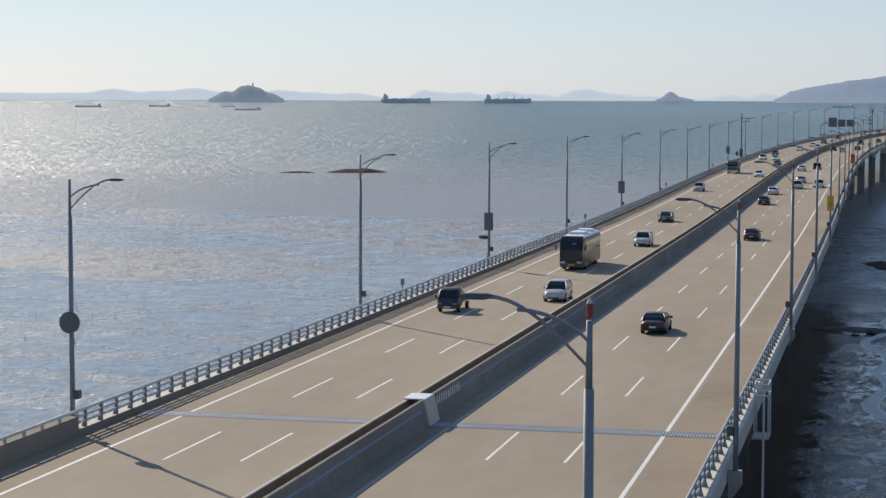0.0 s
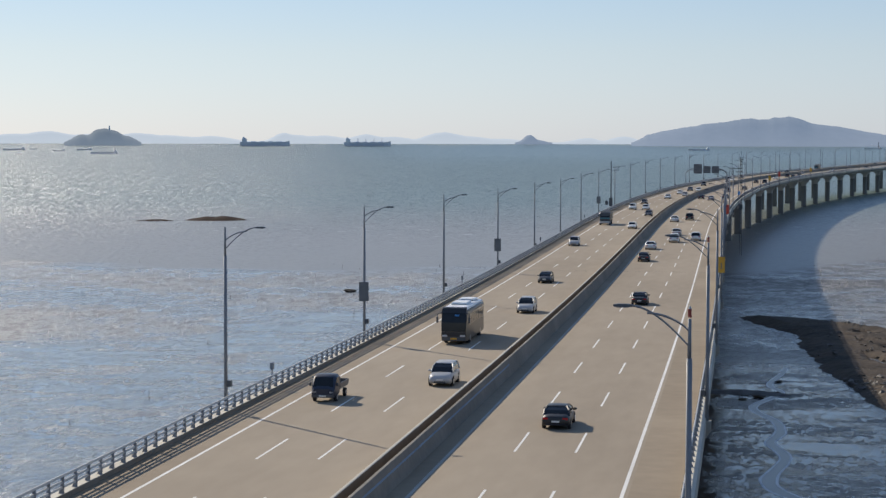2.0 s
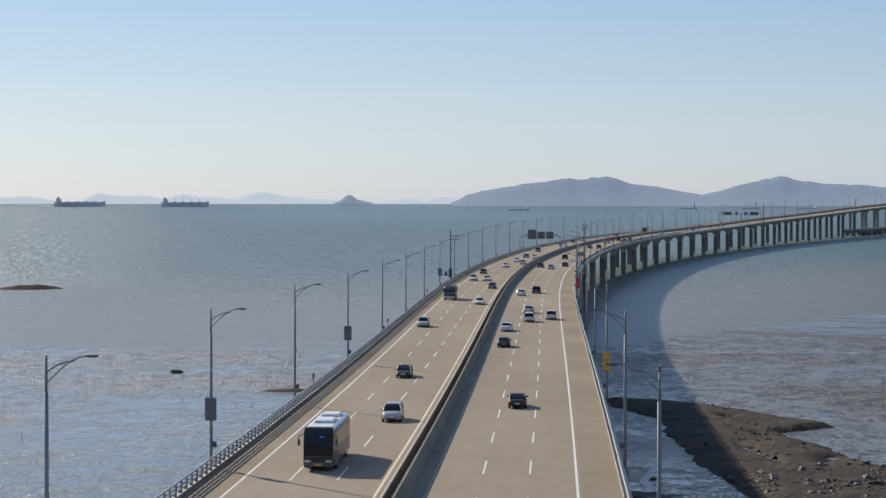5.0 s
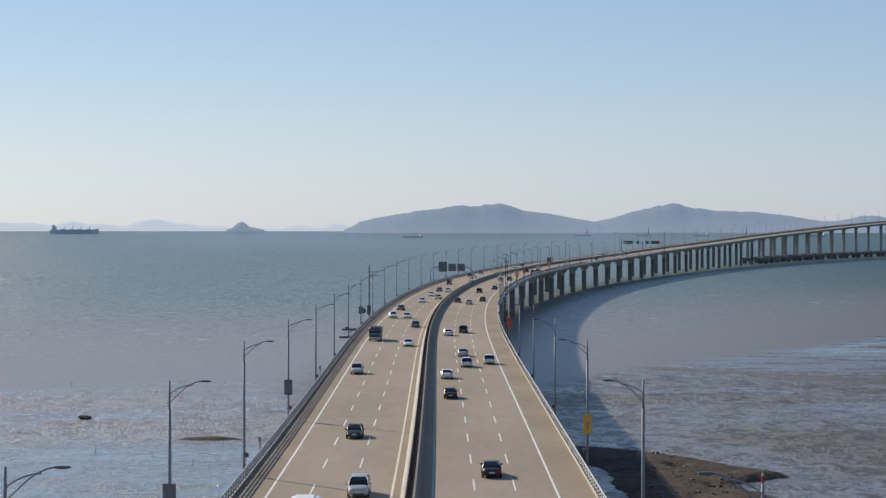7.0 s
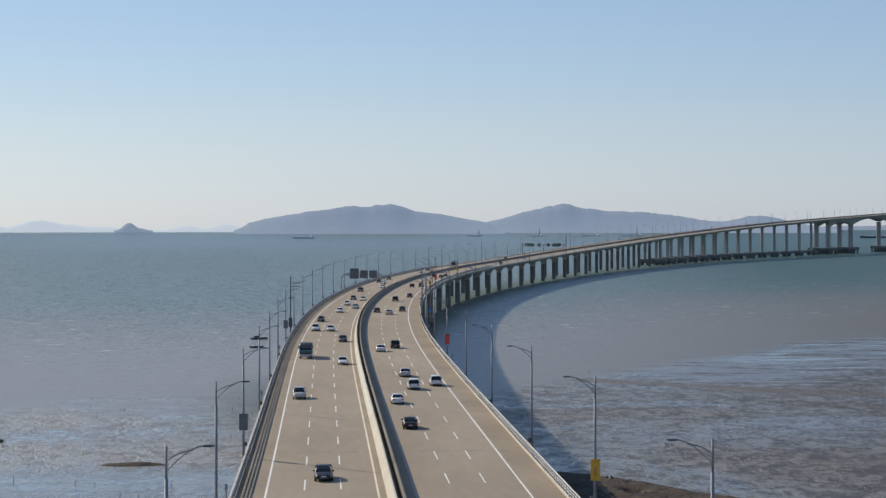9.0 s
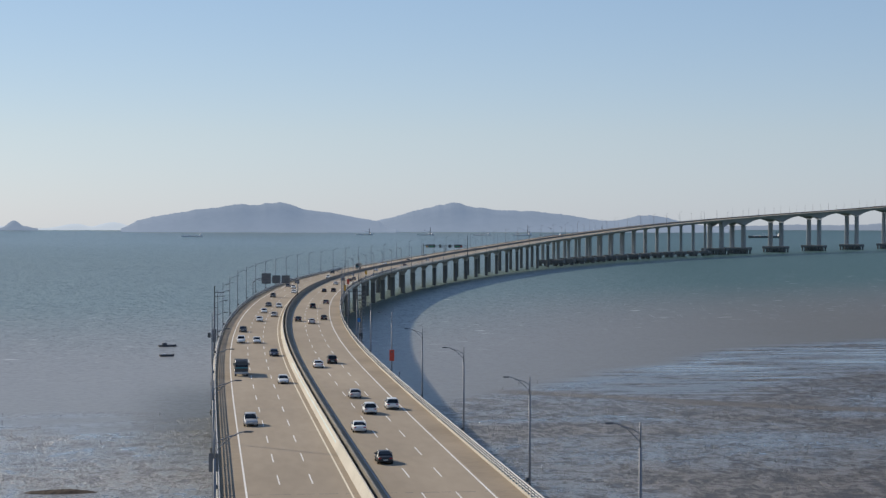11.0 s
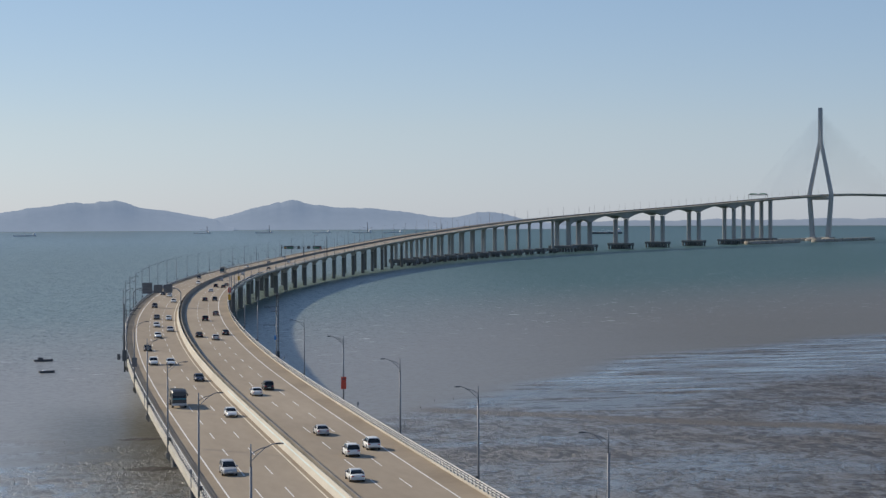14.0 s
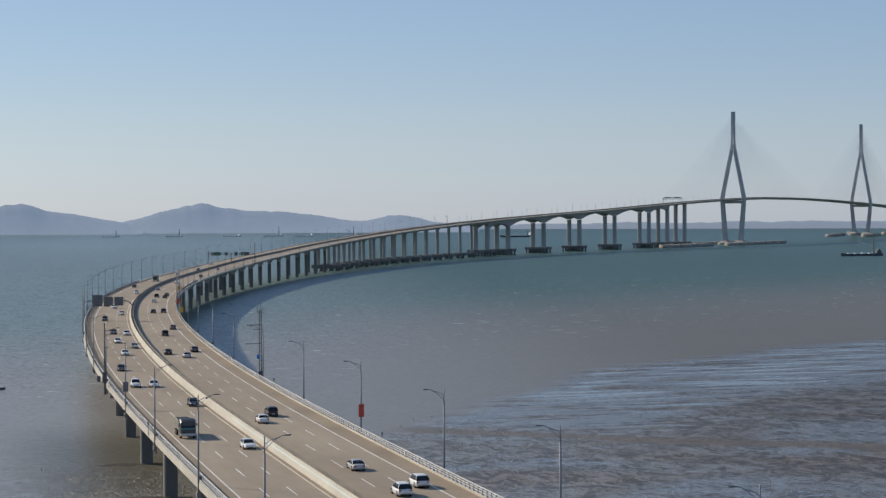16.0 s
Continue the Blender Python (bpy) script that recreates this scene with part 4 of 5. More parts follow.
def car(kind, colour, word):
    L, w, belt, roof, r0, f0, r1, f1, hood = CARS[kind]
    h = L / 2
    c = thing(kind + "_car" if kind in ("sedan", "hatchback") else "sport_utility_car", f"{word} {kind} driving on the motorway deck", "car", "traffic")
    tail = belt + 0.02 if kind != "sedan" else belt + 0.05
    wr = 0.33 if kind != "suv" else 0.37
    bm = bmesh.new()
    loft(bm, [(-h, w * 0.78, 0.44, tail - 0.22), (-h + 0.06, w * 0.90, 0.36, tail - 0.10), (-h + 0.22, w * 0.97, 0.27, tail - 0.03), (-h + 0.6, w, 0.24, tail), (-h * 0.3, w * 1.01, 0.2, belt + 0.01), (f0 - 0.1, w, 0.22, belt - 0.02), (f0 + 0.35, w * 0.99, 0.22, hood + 0.02), (h - 0.65, w * 0.97, 0.22, hood - 0.03), (h - 0.28, w * 0.92, 0.25, hood - 0.11), (h - 0.08, w * 0.84, 0.32, hood - 0.22), (h, w * 0.70, 0.4, hood - 0.34)])
    part("body", bm, colour, c, smooth=38)
    wt = w * 0.70
    bm = bmesh.new()
    prism(bm, [[(-w * k, r0 + (r1 - r0) * a, z), (w * k, r0 + (r1 - r0) * a, z), (w * k, f0 + (f1 - f0) * a, z), (-w * k, f0 + (f1 - f0) * a, z)] for a, k, z in ((0, 0.93, belt - 0.06), (0.45, 0.86, belt + 0.5 * (roof - belt)), (1, 0.70, roof - 0.05))])
    bmesh.ops.recalc_face_normals(bm, faces=bm.faces)
    part("window_glass", bm, M_GLASS, c, "dark tinted glass")
    bm = bmesh.new()
    prism(bm, [[(-wt - k, r1 - k * 1.6, z), (0, r1 - k * 2.2 - 0.02, z + rise), (wt + k, r1 - k * 1.6, z), (wt + k, (r1 + f1) / 2, z + rise * 0.6), (wt + k, f1 + k * 1.6, z), (0, f1 + k * 2.4 + 0.03, z + rise), (-wt - k, f1 + k * 1.6, z), (-wt - k, (r1 + f1) / 2, z + rise * 0.6)] for z, k, rise in ((roof - 0.085, 0.055, 0), (roof - 0.045, 0.035, 0.01), (roof - 0.015, -0.06, 0.025), (roof, -0.26, 0.03))])
    bmesh.ops.recalc_face_normals(bm, faces=bm.faces)
    part("roof", bm, colour, c, smooth=40)
    for sx in (-1, 1):
        mid = (r0 + f0) / 2 - 0.1
        for ya, yb, thick in ((r0 + 0.16, r1, 0.075), (f0, f1, 0.04), (mid, (r1 + f1) / 2 - 0.1, 0.035)):
            bm = bmesh.new()
            m_ = (ya + (yb - ya) * 0.45, belt + 0.5 * (roof - belt))
            bar(bm, [(sx * w * 0.925, ya, belt - 0.05), (sx * w * 0.855, *m_), (sx * (wt + 0.005), yb, roof - 0.05)], thick, 5)
            part("pillar", bm, colour, c)
        bm = bmesh.new()
        box(bm, min(sx * (w - 0.04), sx * (w + 0.2)), max(sx * (w - 0.04), sx * (w + 0.2)), f0 - 0.42, f0 - 0.28, belt - 0.02, belt + 0.14, 0.045)
        part("wing_mirror", bm, colour, c)
        bm = bmesh.new()
        slab(bm, [(sx * w * 0.52, h - 0.10, hood - 0.33), (sx * w * 0.86, h - 0.22, hood - 0.29), (sx * w * 0.88, h - 0.32, hood - 0.15), (sx * w * 0.55, h - 0.16, hood - 0.20)], 0.06 * sx)
        part("headlamp", bm, M_LAMP_W, c)
        bm = bmesh.new()
        box(bm, sx * w * 0.70 - 0.2, sx * w * 0.70 + 0.17, -h - 0.005, -h + 0.2, tail - 0.32, tail - 0.17, 0.03)
        part("tail_lamp", bm, M_LAMP_R, c)
        for y in (-h * 0.6, h * 0.6):
            bm = bmesh.new()
            tube(bm, (sx * (w - 0.2), y, wr + 0.02), (sx * (w + 0.008), y, wr + 0.02), wr + 0.055, n=18)
            part("wheel_arch", bm, M_TYRE, c)
            wheel(c, sx * (w - 0.08), y, wr)
    for y0, y1 in ((-h - 0.02, -h + 0.05), (h - 0.04, h + 0.015)):
        bm = bmesh.new()
        box(bm, -0.26, 0.26, y0, y1, 0.5, 0.62)
        part("number_plate", bm, M_PLATE, c)
    bm = bmesh.new()
    box(bm, -w * 0.5, w * 0.5, h - 0.1, h + 0.008, 0.3, 0.46, 0.02)
    part("grille", bm, M_DARK, c)
    bm = bmesh.new()
    box(bm, -w * 0.72, w * 0.72, -h - 0.03, -h + 0.2, 0.3, 0.42, 0.04)
    part("rear_bumper", bm, M_DARK if kind == "suv" else colour, c)
    return c


def pickup():
    """A light cab-over truck with drop sides."""
    c = thing("pickup_truck", "dark blue light truck with an open drop-side bed", "truck", "traffic")
    w = 0.87
    bm = bmesh.new()
    box(bm, -0.4, 0.4, -2.5, 2.3, 0.5, 0.68)
    part("chassis", bm, M_DARK, c)
    bm = bmesh.new()
    loft(bm, [(0.55, w * 0.97, 0.5, 1.90), (0.75, w, 0.42, 1.96), (1.55, w, 0.38, 1.95), (1.9, w, 0.36, 1.80), (2.32, w * 0.97, 0.36, 1.16), (2.5, w * 0.9, 0.4, 1.0)])
    part("cab", bm, P_NAVY, c, smooth=35)
    bm = bmesh.new()
    slab(bm, [(-w * 0.86, 2.33, 1.14), (w * 0.86, 2.33, 1.14), (w * 0.76, 1.95, 1.79), (-w * 0.76, 1.95, 1.79)], 0.03)
    part("windscreen", bm, M_GLASS, c, "dark windscreen")
    for sx in (-1, 1):
        bm = bmesh.new()
        slab(bm, [(sx * (w + 0.004), 0.85, 1.18), (sx * (w + 0.004), 2.0, 1.18), (sx * (w - 0.01), 1.72, 1.74), (sx * (w - 0.01), 0.9, 1.74)], 0.02 * sx)
        part("side_window", bm, M_GLASS, c)
        bm = bmesh.new()
        box(bm, sx * (w + 0.14) - 0.08, sx * (w + 0.14) + 0.08, 2.0, 2.1, 1.15, 1.42, 0.03)
        bar(bm, [(sx * (w - 0.02), 2.02, 1.2), (sx * (w + 0.14), 2.05, 1.25)], 0.02)
        part("wing_mirror", bm, M_DARK, c)
        bm = bmesh.new()
        box(bm, sx * 0.62 - 0.17, sx * 0.62 + 0.17, 2.36, 2.5, 0.66, 0.84, 0.03)
        part("headlamp", bm, M_LAMP_W, c)
        bm = bmesh.new()
        box(bm, min(sx * w, sx * (w - 0.05)), max(sx * w, sx * (w - 0.05)), -2.55, 0.4, 0.82, 1.2, 0.01)
        part("bed_side", bm, P_GREY, c)
        for y in (-1.6, 1.55):
            wheel(c, sx * (w - 0.1), y, 0.31)
    for name, b_ in (("bed_floor", (-w + 0.05, w - 0.05, -2.55, 0.4, 0.72, 0.82)), ("headboard", (-w, w, 0.42, 0.5, 0.75, 1.7)), ("tailgate", (-w + 0.052, w - 0.052, -2.55, -2.5, 0.822, 1.2))):
        bm = bmesh.new()
        box(bm, *b_, 0.01)
        part(name, bm, P_GREY, c)
    bm = bmesh.new()
    box(bm, -w * 0.95, w * 0.95, 2.42, 2.54, 0.36, 0.58, 0.03)
    part("bumper", bm, M_DARK, c)
    bm = bmesh.new()
    box(bm, -0.26, 0.26, 2.5, 2.56, 0.42, 0.54)
    part("number_plate", bm, M_PLATE, c)
    return c


P_COACH = paint("coach_black", (0.02, 0.02, 0.022))


def coach():
    c = thing("coach", "dark coach with tan sides and a pale roof", "bus", "traffic")
    h, w = 6.0, 1.25
    bm = bmesh.new()
    loft(bm, [(-h, w * 0.95, 0.5, 3.1), (-h + 0.15, w, 0.35, 3.3), (h - 0.9, w, 0.32, 3.3), (h - 0.42, w * 0.97, 0.33, 3.1), (h - 0.16, w * 0.95, 0.34, 2.1), (h, w * 0.90, 0.4, 1.3)])
    part("body", bm, paint("coach_brown", (0.13, 0.105, 0.08)), c, smooth=35)
    bm = bmesh.new()
    prism(bm, [[(-w + k, -h + 0.3 + k, z), (w - k, -h + 0.3 + k, z), (w - k, h - 0.7 - k, z), (-w + k, h - 0.7 - k, z)] for z, k in ((3.27, 0.06), (3.42, 0.14), (3.5, 0.32))])
    part("roof", bm, M_WHITE, c, "pale roof panel")
    for y0, y1 in ((-4.6, -2.2), (-0.4, 2.6)):
        bm = bmesh.new()
        box(bm, -0.8, 0.8, y0, y1, 3.48, 3.72, 0.1)
        part("air_conditioner", bm, M_WHITE, c)
    bm = bmesh.new()
    prism(bm, [[(-w * 0.93, h + 0.02, 1.25), (w * 0.93, h + 0.02, 1.25), (w * 0.93, h - 0.2, 1.25), (-w * 0.93, h - 0.2, 1.25)], [(-w * 0.94, h - 0.02, 2.1), (w * 0.94, h - 0.02, 2.1), (w * 0.94, h - 0.45, 2.1), (-w * 0.94, h - 0.45, 2.1)], [(-w * 0.90, h - 0.28, 3.02), (w * 0.90, h - 0.28, 3.02), (w * 0.90, h - 0.6, 3.02), (-w * 0.90, h - 0.6, 3.02)]])
    bmesh.ops.recalc_face_normals(bm, faces=bm.faces)
    part("windscreen", bm, M_GLASS, c, "dark windscreen")
    bm = bmesh.new()
    box(bm, -w * 0.94, w * 0.94, h - 0.3, h + 0.012, 0.742, 1.24, 0.04)
    part("front_panel", bm, P_COACH, c, "black front panel")
    bm = bmesh.new()
    prism(bm, [[(-k, h - 0.75, 3.05), (k, h - 0.75, 3.05), (k, y, z), (-k, y, z)] for k, y, z in ((w * 0.95, h - 0.18, 2.95),)] + [[(-w * 0.9, h - 0.85, 3.5), (w * 0.9, h - 0.85, 3.5), (w * 0.9, h - 0.5, 3.42), (-w * 0.9, h - 0.5, 3.42)]])
    bmesh.ops.recalc_face_normals(bm, faces=bm.faces)
    part("roof_brow", bm, P_COACH, c, "black brow over the windscreen")
    bm = bmesh.new()
    box(bm, -0.5, -0.1, h - 0.3, h - 0.1, 2.68, 2.84)
    part("destination_board", bm, M_BLUE, c, "small blue destination board")
    for sx in (-1, 1):
        for i in range(6):
            y = -h + 0.6 + i * 1.72
            bm = bmesh.new()
            box(bm, min(sx * (w - 0.05), sx * (w + 0.015)), max(sx * (w - 0.05), sx * (w + 0.015)), y, y + 1.62, 1.75, 2.85, 0.01)
            part("side_window", bm, M_GLASS, c)
        bm = bmesh.new()
        bar(bm, [(sx * (w - 0.1), h - 0.1, 3.0), (sx * (w + 0.25), h + 0.15, 2.9), (sx * (w + 0.27), h + 0.2, 2.6)], 0.04)
        box(bm, sx * (w + 0.26) - 0.1, sx * (w + 0.26) + 0.1, h + 0.14, h + 0.28, 2.1, 2.62, 0.03)
        part("wing_mirror", bm, M_DARK, c)
        bm = bmesh.new()
        box(bm, sx * 0.85 - 0.26, sx * 0.85 + 0.26, h - 0.1, h + 0.03, 0.75, 0.95, 0.03)
        part("headlamp", bm, M_LAMP_W, c)
        for y in (-3.5, 3.6):
            wheel(c, sx * (w - 0.17), y, 0.5, 0.32)
    bm = bmesh.new()
    box(bm, -0.3, 0.3, h - 0.05, h + 0.02, 0.5, 0.66)
    part("number_plate", bm, M_YELLOW, c)
    bm = bmesh.new()
    box(bm, -w * 0.9, w * 0.9, h - 0.2, h + 0.01, 0.38, 0.74, 0.03)
    part("bumper", bm, M_DARK, c)
    return c


def lorry(kind):
    tip = kind == "tipper"
    c = thing("tipper_lorry" if tip else "box_lorry", "dark grey tipper lorry with an open load bed" if tip else "dark box lorry with a tall closed body", "lorry", "traffic")
    w = 1.24
    bm = bmesh.new()
    box(bm, -0.5, 0.5, -4.3, 4.1, 0.75, 1.05)
    part("chassis", bm, M_DARK, c)
    bm = bmesh.new()
    loft(bm, [(2.1, w, 0.75, 3.05), (3.6, w, 0.6, 3.1), (4.15, w * 0.98, 0.55, 2.75), (4.3, w * 0.93, 0.6, 1.75)])
    part("cab", bm, paint("cab_grey", (0.05, 0.055, 0.06)), c, smooth=35)
    bm = bmesh.new()
    slab(bm, [(-w * 0.9, 4.32, 1.75), (w * 0.9, 4.32, 1.75), (w * 0.86, 4.12, 2.72), (-w * 0.86, 4.12, 2.72)], 0.02)
    part("windscreen", bm, M_GLASS, c)
    bm = bmesh.new()
    box(bm, -w * 0.9, w * 0.9, 4.2, 4.34, 1.5, 1.68, 0.02)
    part("front_stripe", bm, paint("teal", (0.04, 0.24, 0.30)), c, "teal stripe")
    bm = bmesh.new()
    box(bm, -w, w, 4.05, 4.38, 0.45, 0.85, 0.05)
    part("bumper", bm, M_GALV, c)
    bed = surface("lorry_bed", (0.24, 0.22, 0.18), (0.42, 0.39, 0.33), 0.7, 0.1, grain=3, stain=0.5)
    if tip:
        for n_, b_ in (("bed_floor", (-w, w, -4.4, 1.95, 1.15, 1.3)), ("bed_side", (-w, -w + 0.1, -4.4, 1.95, 1.3, 2.75)), ("bed_side", (w - 0.1, w, -4.4, 1.95, 1.3, 2.75)), ("headboard", (-w + 0.1, w - 0.1, 1.8, 1.95, 1.3, 3.1)), ("tailgate", (-w + 0.1, w - 0.1, -4.4, -4.3, 1.3, 2.65))):
            bm = bmesh.new()
            box(bm, *b_, 0.02)
            part(n_, bm, bed, c)
        bm = bmesh.new()
        prism(bm, [[(-1.1, y, 1.3), (1.1, y, 1.3), (1.1, y, 1.75), (0.3, y, 1.75 + hgt), (-0.4, y, 1.7 + hgt), (-1.1, y, 1.75)] for y, hgt in ((-4.25, 0.1), (-2.6, 0.5), (-0.8, 0.55), (1.7, 0.15))])
        part("load", bm, M_MUDBANK, c, "brown soil load")
        for sx in (-1, 1):
            for i in range(5):
                y = -4.2 + i * 1.45
                bm = bmesh.new()
                box(bm, min(sx * w, sx * (w + 0.06)), max(sx * w, sx * (w + 0.06)), y, y + 0.1, 1.3, 2.74)
                part("side_rib", bm, bed, c)
    else:
        bm = bmesh.new()
        box(bm, -w, w, -4.4, 1.95, 1.1, 3.6, 0.05)
        part("cargo_box", bm, bed, c)
    for sx in (-1, 1):
        for y in (-3.2, -1.95, 3.1):
            wheel(c, sx * (w - 0.17), y, 0.5, 0.34)
        bm = bmesh.new()
        box(bm, sx * (w + 0.16) - 0.09, sx * (w + 0.16) + 0.09, 3.9, 4.02, 2.0, 2.5, 0.03)
        bar(bm, [(sx * (w - 0.05), 3.95, 2.55), (sx * (w + 0.16), 3.96, 2.45)], 0.025)
        part("wing_mirror", bm, M_DARK, c)
        bm = bmesh.new()
        box(bm, sx * 0.85 - 0.2, sx * 0.85 + 0.2, 4.3, 4.4, 0.55, 0.75, 0.02)
        part("headlamp", bm, M_LAMP_W, c)
    return c


P_WHITE, P_BLACK = paint("pearl_white", (0.74, 0.74, 0.72)), paint("car_black", (0.018, 0.018, 0.02))
P_SILVER, P_GREY, P_NAVY = paint("car_silver", (0.42, 0.42, 0.42)), paint("car_grey", (0.07, 0.07, 0.075)), paint("car_navy", (0.02, 0.028, 0.05))
KINDS = {
    "white sedan": ("sedan", P_WHITE, "white"), "black sedan": ("sedan", P_BLACK, "black"), "silver sedan": ("sedan", P_SILVER, "silver"), "navy sedan": ("sedan", P_NAVY, "dark blue"),
    "grey sedan": ("sedan", P_GREY, "dark grey"), "white suv": ("suv", P_WHITE, "white"), "silver suv": ("suv", P_SILVER, "silver"), "black suv": ("suv", P_BLACK, "black"), "grey suv": ("suv", P_GREY, "dark grey"),
    "white hatchback": ("hatchback", P_WHITE, "small white"),
}
# towards the camera's start on the seaward side, away from it on the bay side
TRAFFIC = [
    (161.5, -4.1, "silver suv"), (228.5, -5.0, "silver suv"), (276.0, -7.5, "black sedan"), (369.5, -11.2, "silver suv"), (438.6, -4.0, "white sedan"),
    (506.5, -3.9, "navy sedan"), (548.3, -7.3, "white sedan"), (549.2, -11.0, "white suv"), (592.0, -11.0, "black sedan"), (640.5, -7.5, "white sedan"), (666.3, -3.8, "silver sedan"),
    (688.4, -7.4, "white sedan"), (723.0, -3.8, "white hatchback"), (730.4, -7.5, "grey sedan"), (804.5, -9.6, "grey suv"), (845.0, -4.0, "white sedan"), (898.0, -7.6, "white sedan"), (915.0, -11.1, "black sedan"), (962.0, -11.1, "grey sedan"), (1045.0, -4.0, "white suv"), (1130.0, -11.1, "black sedan"),
    (1330.0, -7.6, "white sedan"), (1405.0, -4.0, "black suv"), (1520.0, -11.0, "silver sedan"),
    (140.5, 6.9, "black sedan"), (242.0, 7.1, "black sedan"), (326.0, 3.7, "black sedan"), (360.4, 3.4, "white sedan"), (384.5, 6.9, "white suv"), (391.3, 10.9, "white suv"), (410.0, 6.6, "silver sedan"),
    (474.0, 4.0, "white sedan"), (484.6, 7.3, "black suv"), (628.6, 7.2, "silver sedan"), (648.6, 10.8, "black sedan"), (640.7, 3.4, "black sedan"), (718.0, 7.3, "black suv"), (750.3, 11.2, "grey sedan"),
    (856.0, 7.4, "black sedan"), (856.5, 11.1, "grey suv"), (946.1, 7.3, "white sedan"), (993.0, 10.8, "black sedan"), (1001.0, 7.0, "black suv"), (1016.0, 11.0, "grey sedan"), (1090.0, 3.6, "silver sedan"),
    (1180.0, 7.2, "white sedan"), (1290.0, 10.8, "black sedan"), (1420.0, 7.2, "white suv"),
]
made = {}
for s, across, kind in TRAFFIC:
    m = stand(s, across, 0.0, 180 if across < 0 else 0, tilt=True)
    if kind not in made:
        made[kind] = car(*KINDS[kind])
        made[kind].matrix_world = m
    else:
        copy_thing(made[kind], m)
coach().matrix_world = stand(197.0, -7.8, 0, 180, tilt=True)
pickup().matrix_world = stand(151.2, -11.0, 0, 180, tilt=True)
lorry("tipper").matrix_world = stand(457.5, -11.2, 0, 180, tilt=True)
lorry("box").matrix_world = stand(1219.0, -7.9, 0, 180, tilt=True)


# ---- signs, gantries and masts on the bridge ----
def plate(name, label, s, side, z0, z1, half, material, back, round_=False, bars=()):
    """A sign fixed to a lamp's pole; it faces along the road."""
    t = thing(name, label, "sign", m=stand(s, side * 16.6))
    bm = bmesh.new()
    if round_:
        tube(bm, (0, -0.2, (z0 + z1) / 2), (0, -0.25, (z0 + z1) / 2), half, n=24)
    else:
        box(bm, -half, half, -0.25, -0.2, z0, z1, 0.012)
    panel = part("panel", bm, material, t)
    for zb in (z0 + 0.3 * (z1 - z0), z0 + 0.7 * (z1 - z0)):
        bm = bmesh.new()
        box(bm, -half * 0.8, half * 0.8, -0.2, -0.14, zb - 0.03, zb + 0.03)
        box(bm, -0.14, 0.14, -0.15, 0.14, zb - 0.04, zb + 0.04)
        part("clamp", bm, M_GALV, t)
    for zb, wb, mb in bars:
        bm = bmesh.new()
        box(bm, -half * wb, half * wb, -0.256, -0.249, zb - 0.09, zb + 0.09)
        part("writing_bar", bm, mb, panel)
    return t


plate("round_sign", "dark back of a round traffic sign on a lamp pole", 88.8, -1, 5.1, 6.2, 0.56, M_BACK, M_BACK, True)
plate("square_sign", "dark grey sign back fixed to a lamp pole", 192.3, -1, 3.9, 5.75, 0.47, M_BACK, M_BACK)
plate("square_sign", "dark grey sign back fixed to a lamp pole", 295.5, -1, 3.1, 5.0, 0.5, M_BACK, M_BACK)
plate("square_sign", "dark grey sign back fixed to a lamp pole", LEFT_LAMPS[9], -1, 3.2, 5.0, 0.5, M_BACK, M_BACK)
plate("amber_sign", "amber upright warning sign on a lamp pole", 245.9, 1, 3.6, 5.5, 0.42, M_YELLOW, M_BACK, bars=((4.15, 0.2, M_BACK), (4.4, 0.2, M_BACK), (4.65, 0.2, M_BACK)))
plate("red_sign", "red upright warning sign on a lamp pole", 452.0, 1, 2.8, 4.9, 0.45, M_RED, M_BACK, bars=((4.5, 0.45, M_DARK),))
plate("red_sign", "red upright warning sign on a lamp pole", RIGHT_LAMPS[16], 1, 2.8, 4.9, 0.5, M_RED, M_BACK)
plate("amber_sign", "amber upright warning sign on a lamp pole", RIGHT_LAMPS[15], 1, 2.2, 4.2, 0.5, M_YELLOW, M_BACK)
plate("amber_sign", "amber upright warning sign on a lamp pole", RIGHT_LAMPS[19], 1, 2.6, 4.6, 0.5, M_YELLOW, M_BACK)

# three boards on a cantilevered gantry over the seaward carriageway
gan = thing("sign_gantry", "steel gantry with three dark sign boards over the carriageway", "gantry", m=stand(805, 0))
for x in (-17.0, -0.5):
    bm = bmesh.new()
    pts = [(x, 0, -0.3 if x < -5 else 0.9), (x, 0, 5.4), (x + (1.2 if x < -5 else -1.2), 0, 6.6), (x + (3 if x < -5 else -3), 0, 6.9)]
    bar(bm, pts, 0.17, 10)
    part("post", bm, M_POLE, gan, smooth=True)
for z in (6.2, 7.0):
    bm = bmesh.new()
    bar(bm, [(-15, 0, z), (-2.6, 0, z)], 0.1, 8)
    part("beam", bm, M_POLE, gan)
for x0, x1, z0, z1 in ((-13.8, -10.4, 5.0, 8.9), (-9.9, -6.9, 5.2, 8.1), (-6.4, -3.4, 5.2, 8.1)):
    bm = bmesh.new()
    box(bm, x0, x1, -0.32, -0.18, z0, z1, 0.03)
    part("sign_board", bm, M_BACK, gan, "dark sign board back")
    for k in range(4):
        bm = bmesh.new()
        z = z0 + (z1 - z0) * (k + 0.5) / 4
        box(bm, x0 + 0.1, x1 - 0.1, -0.42, -0.31, z - 0.05, z + 0.05)
        part("stiffener", bm, M_DARK, gan)

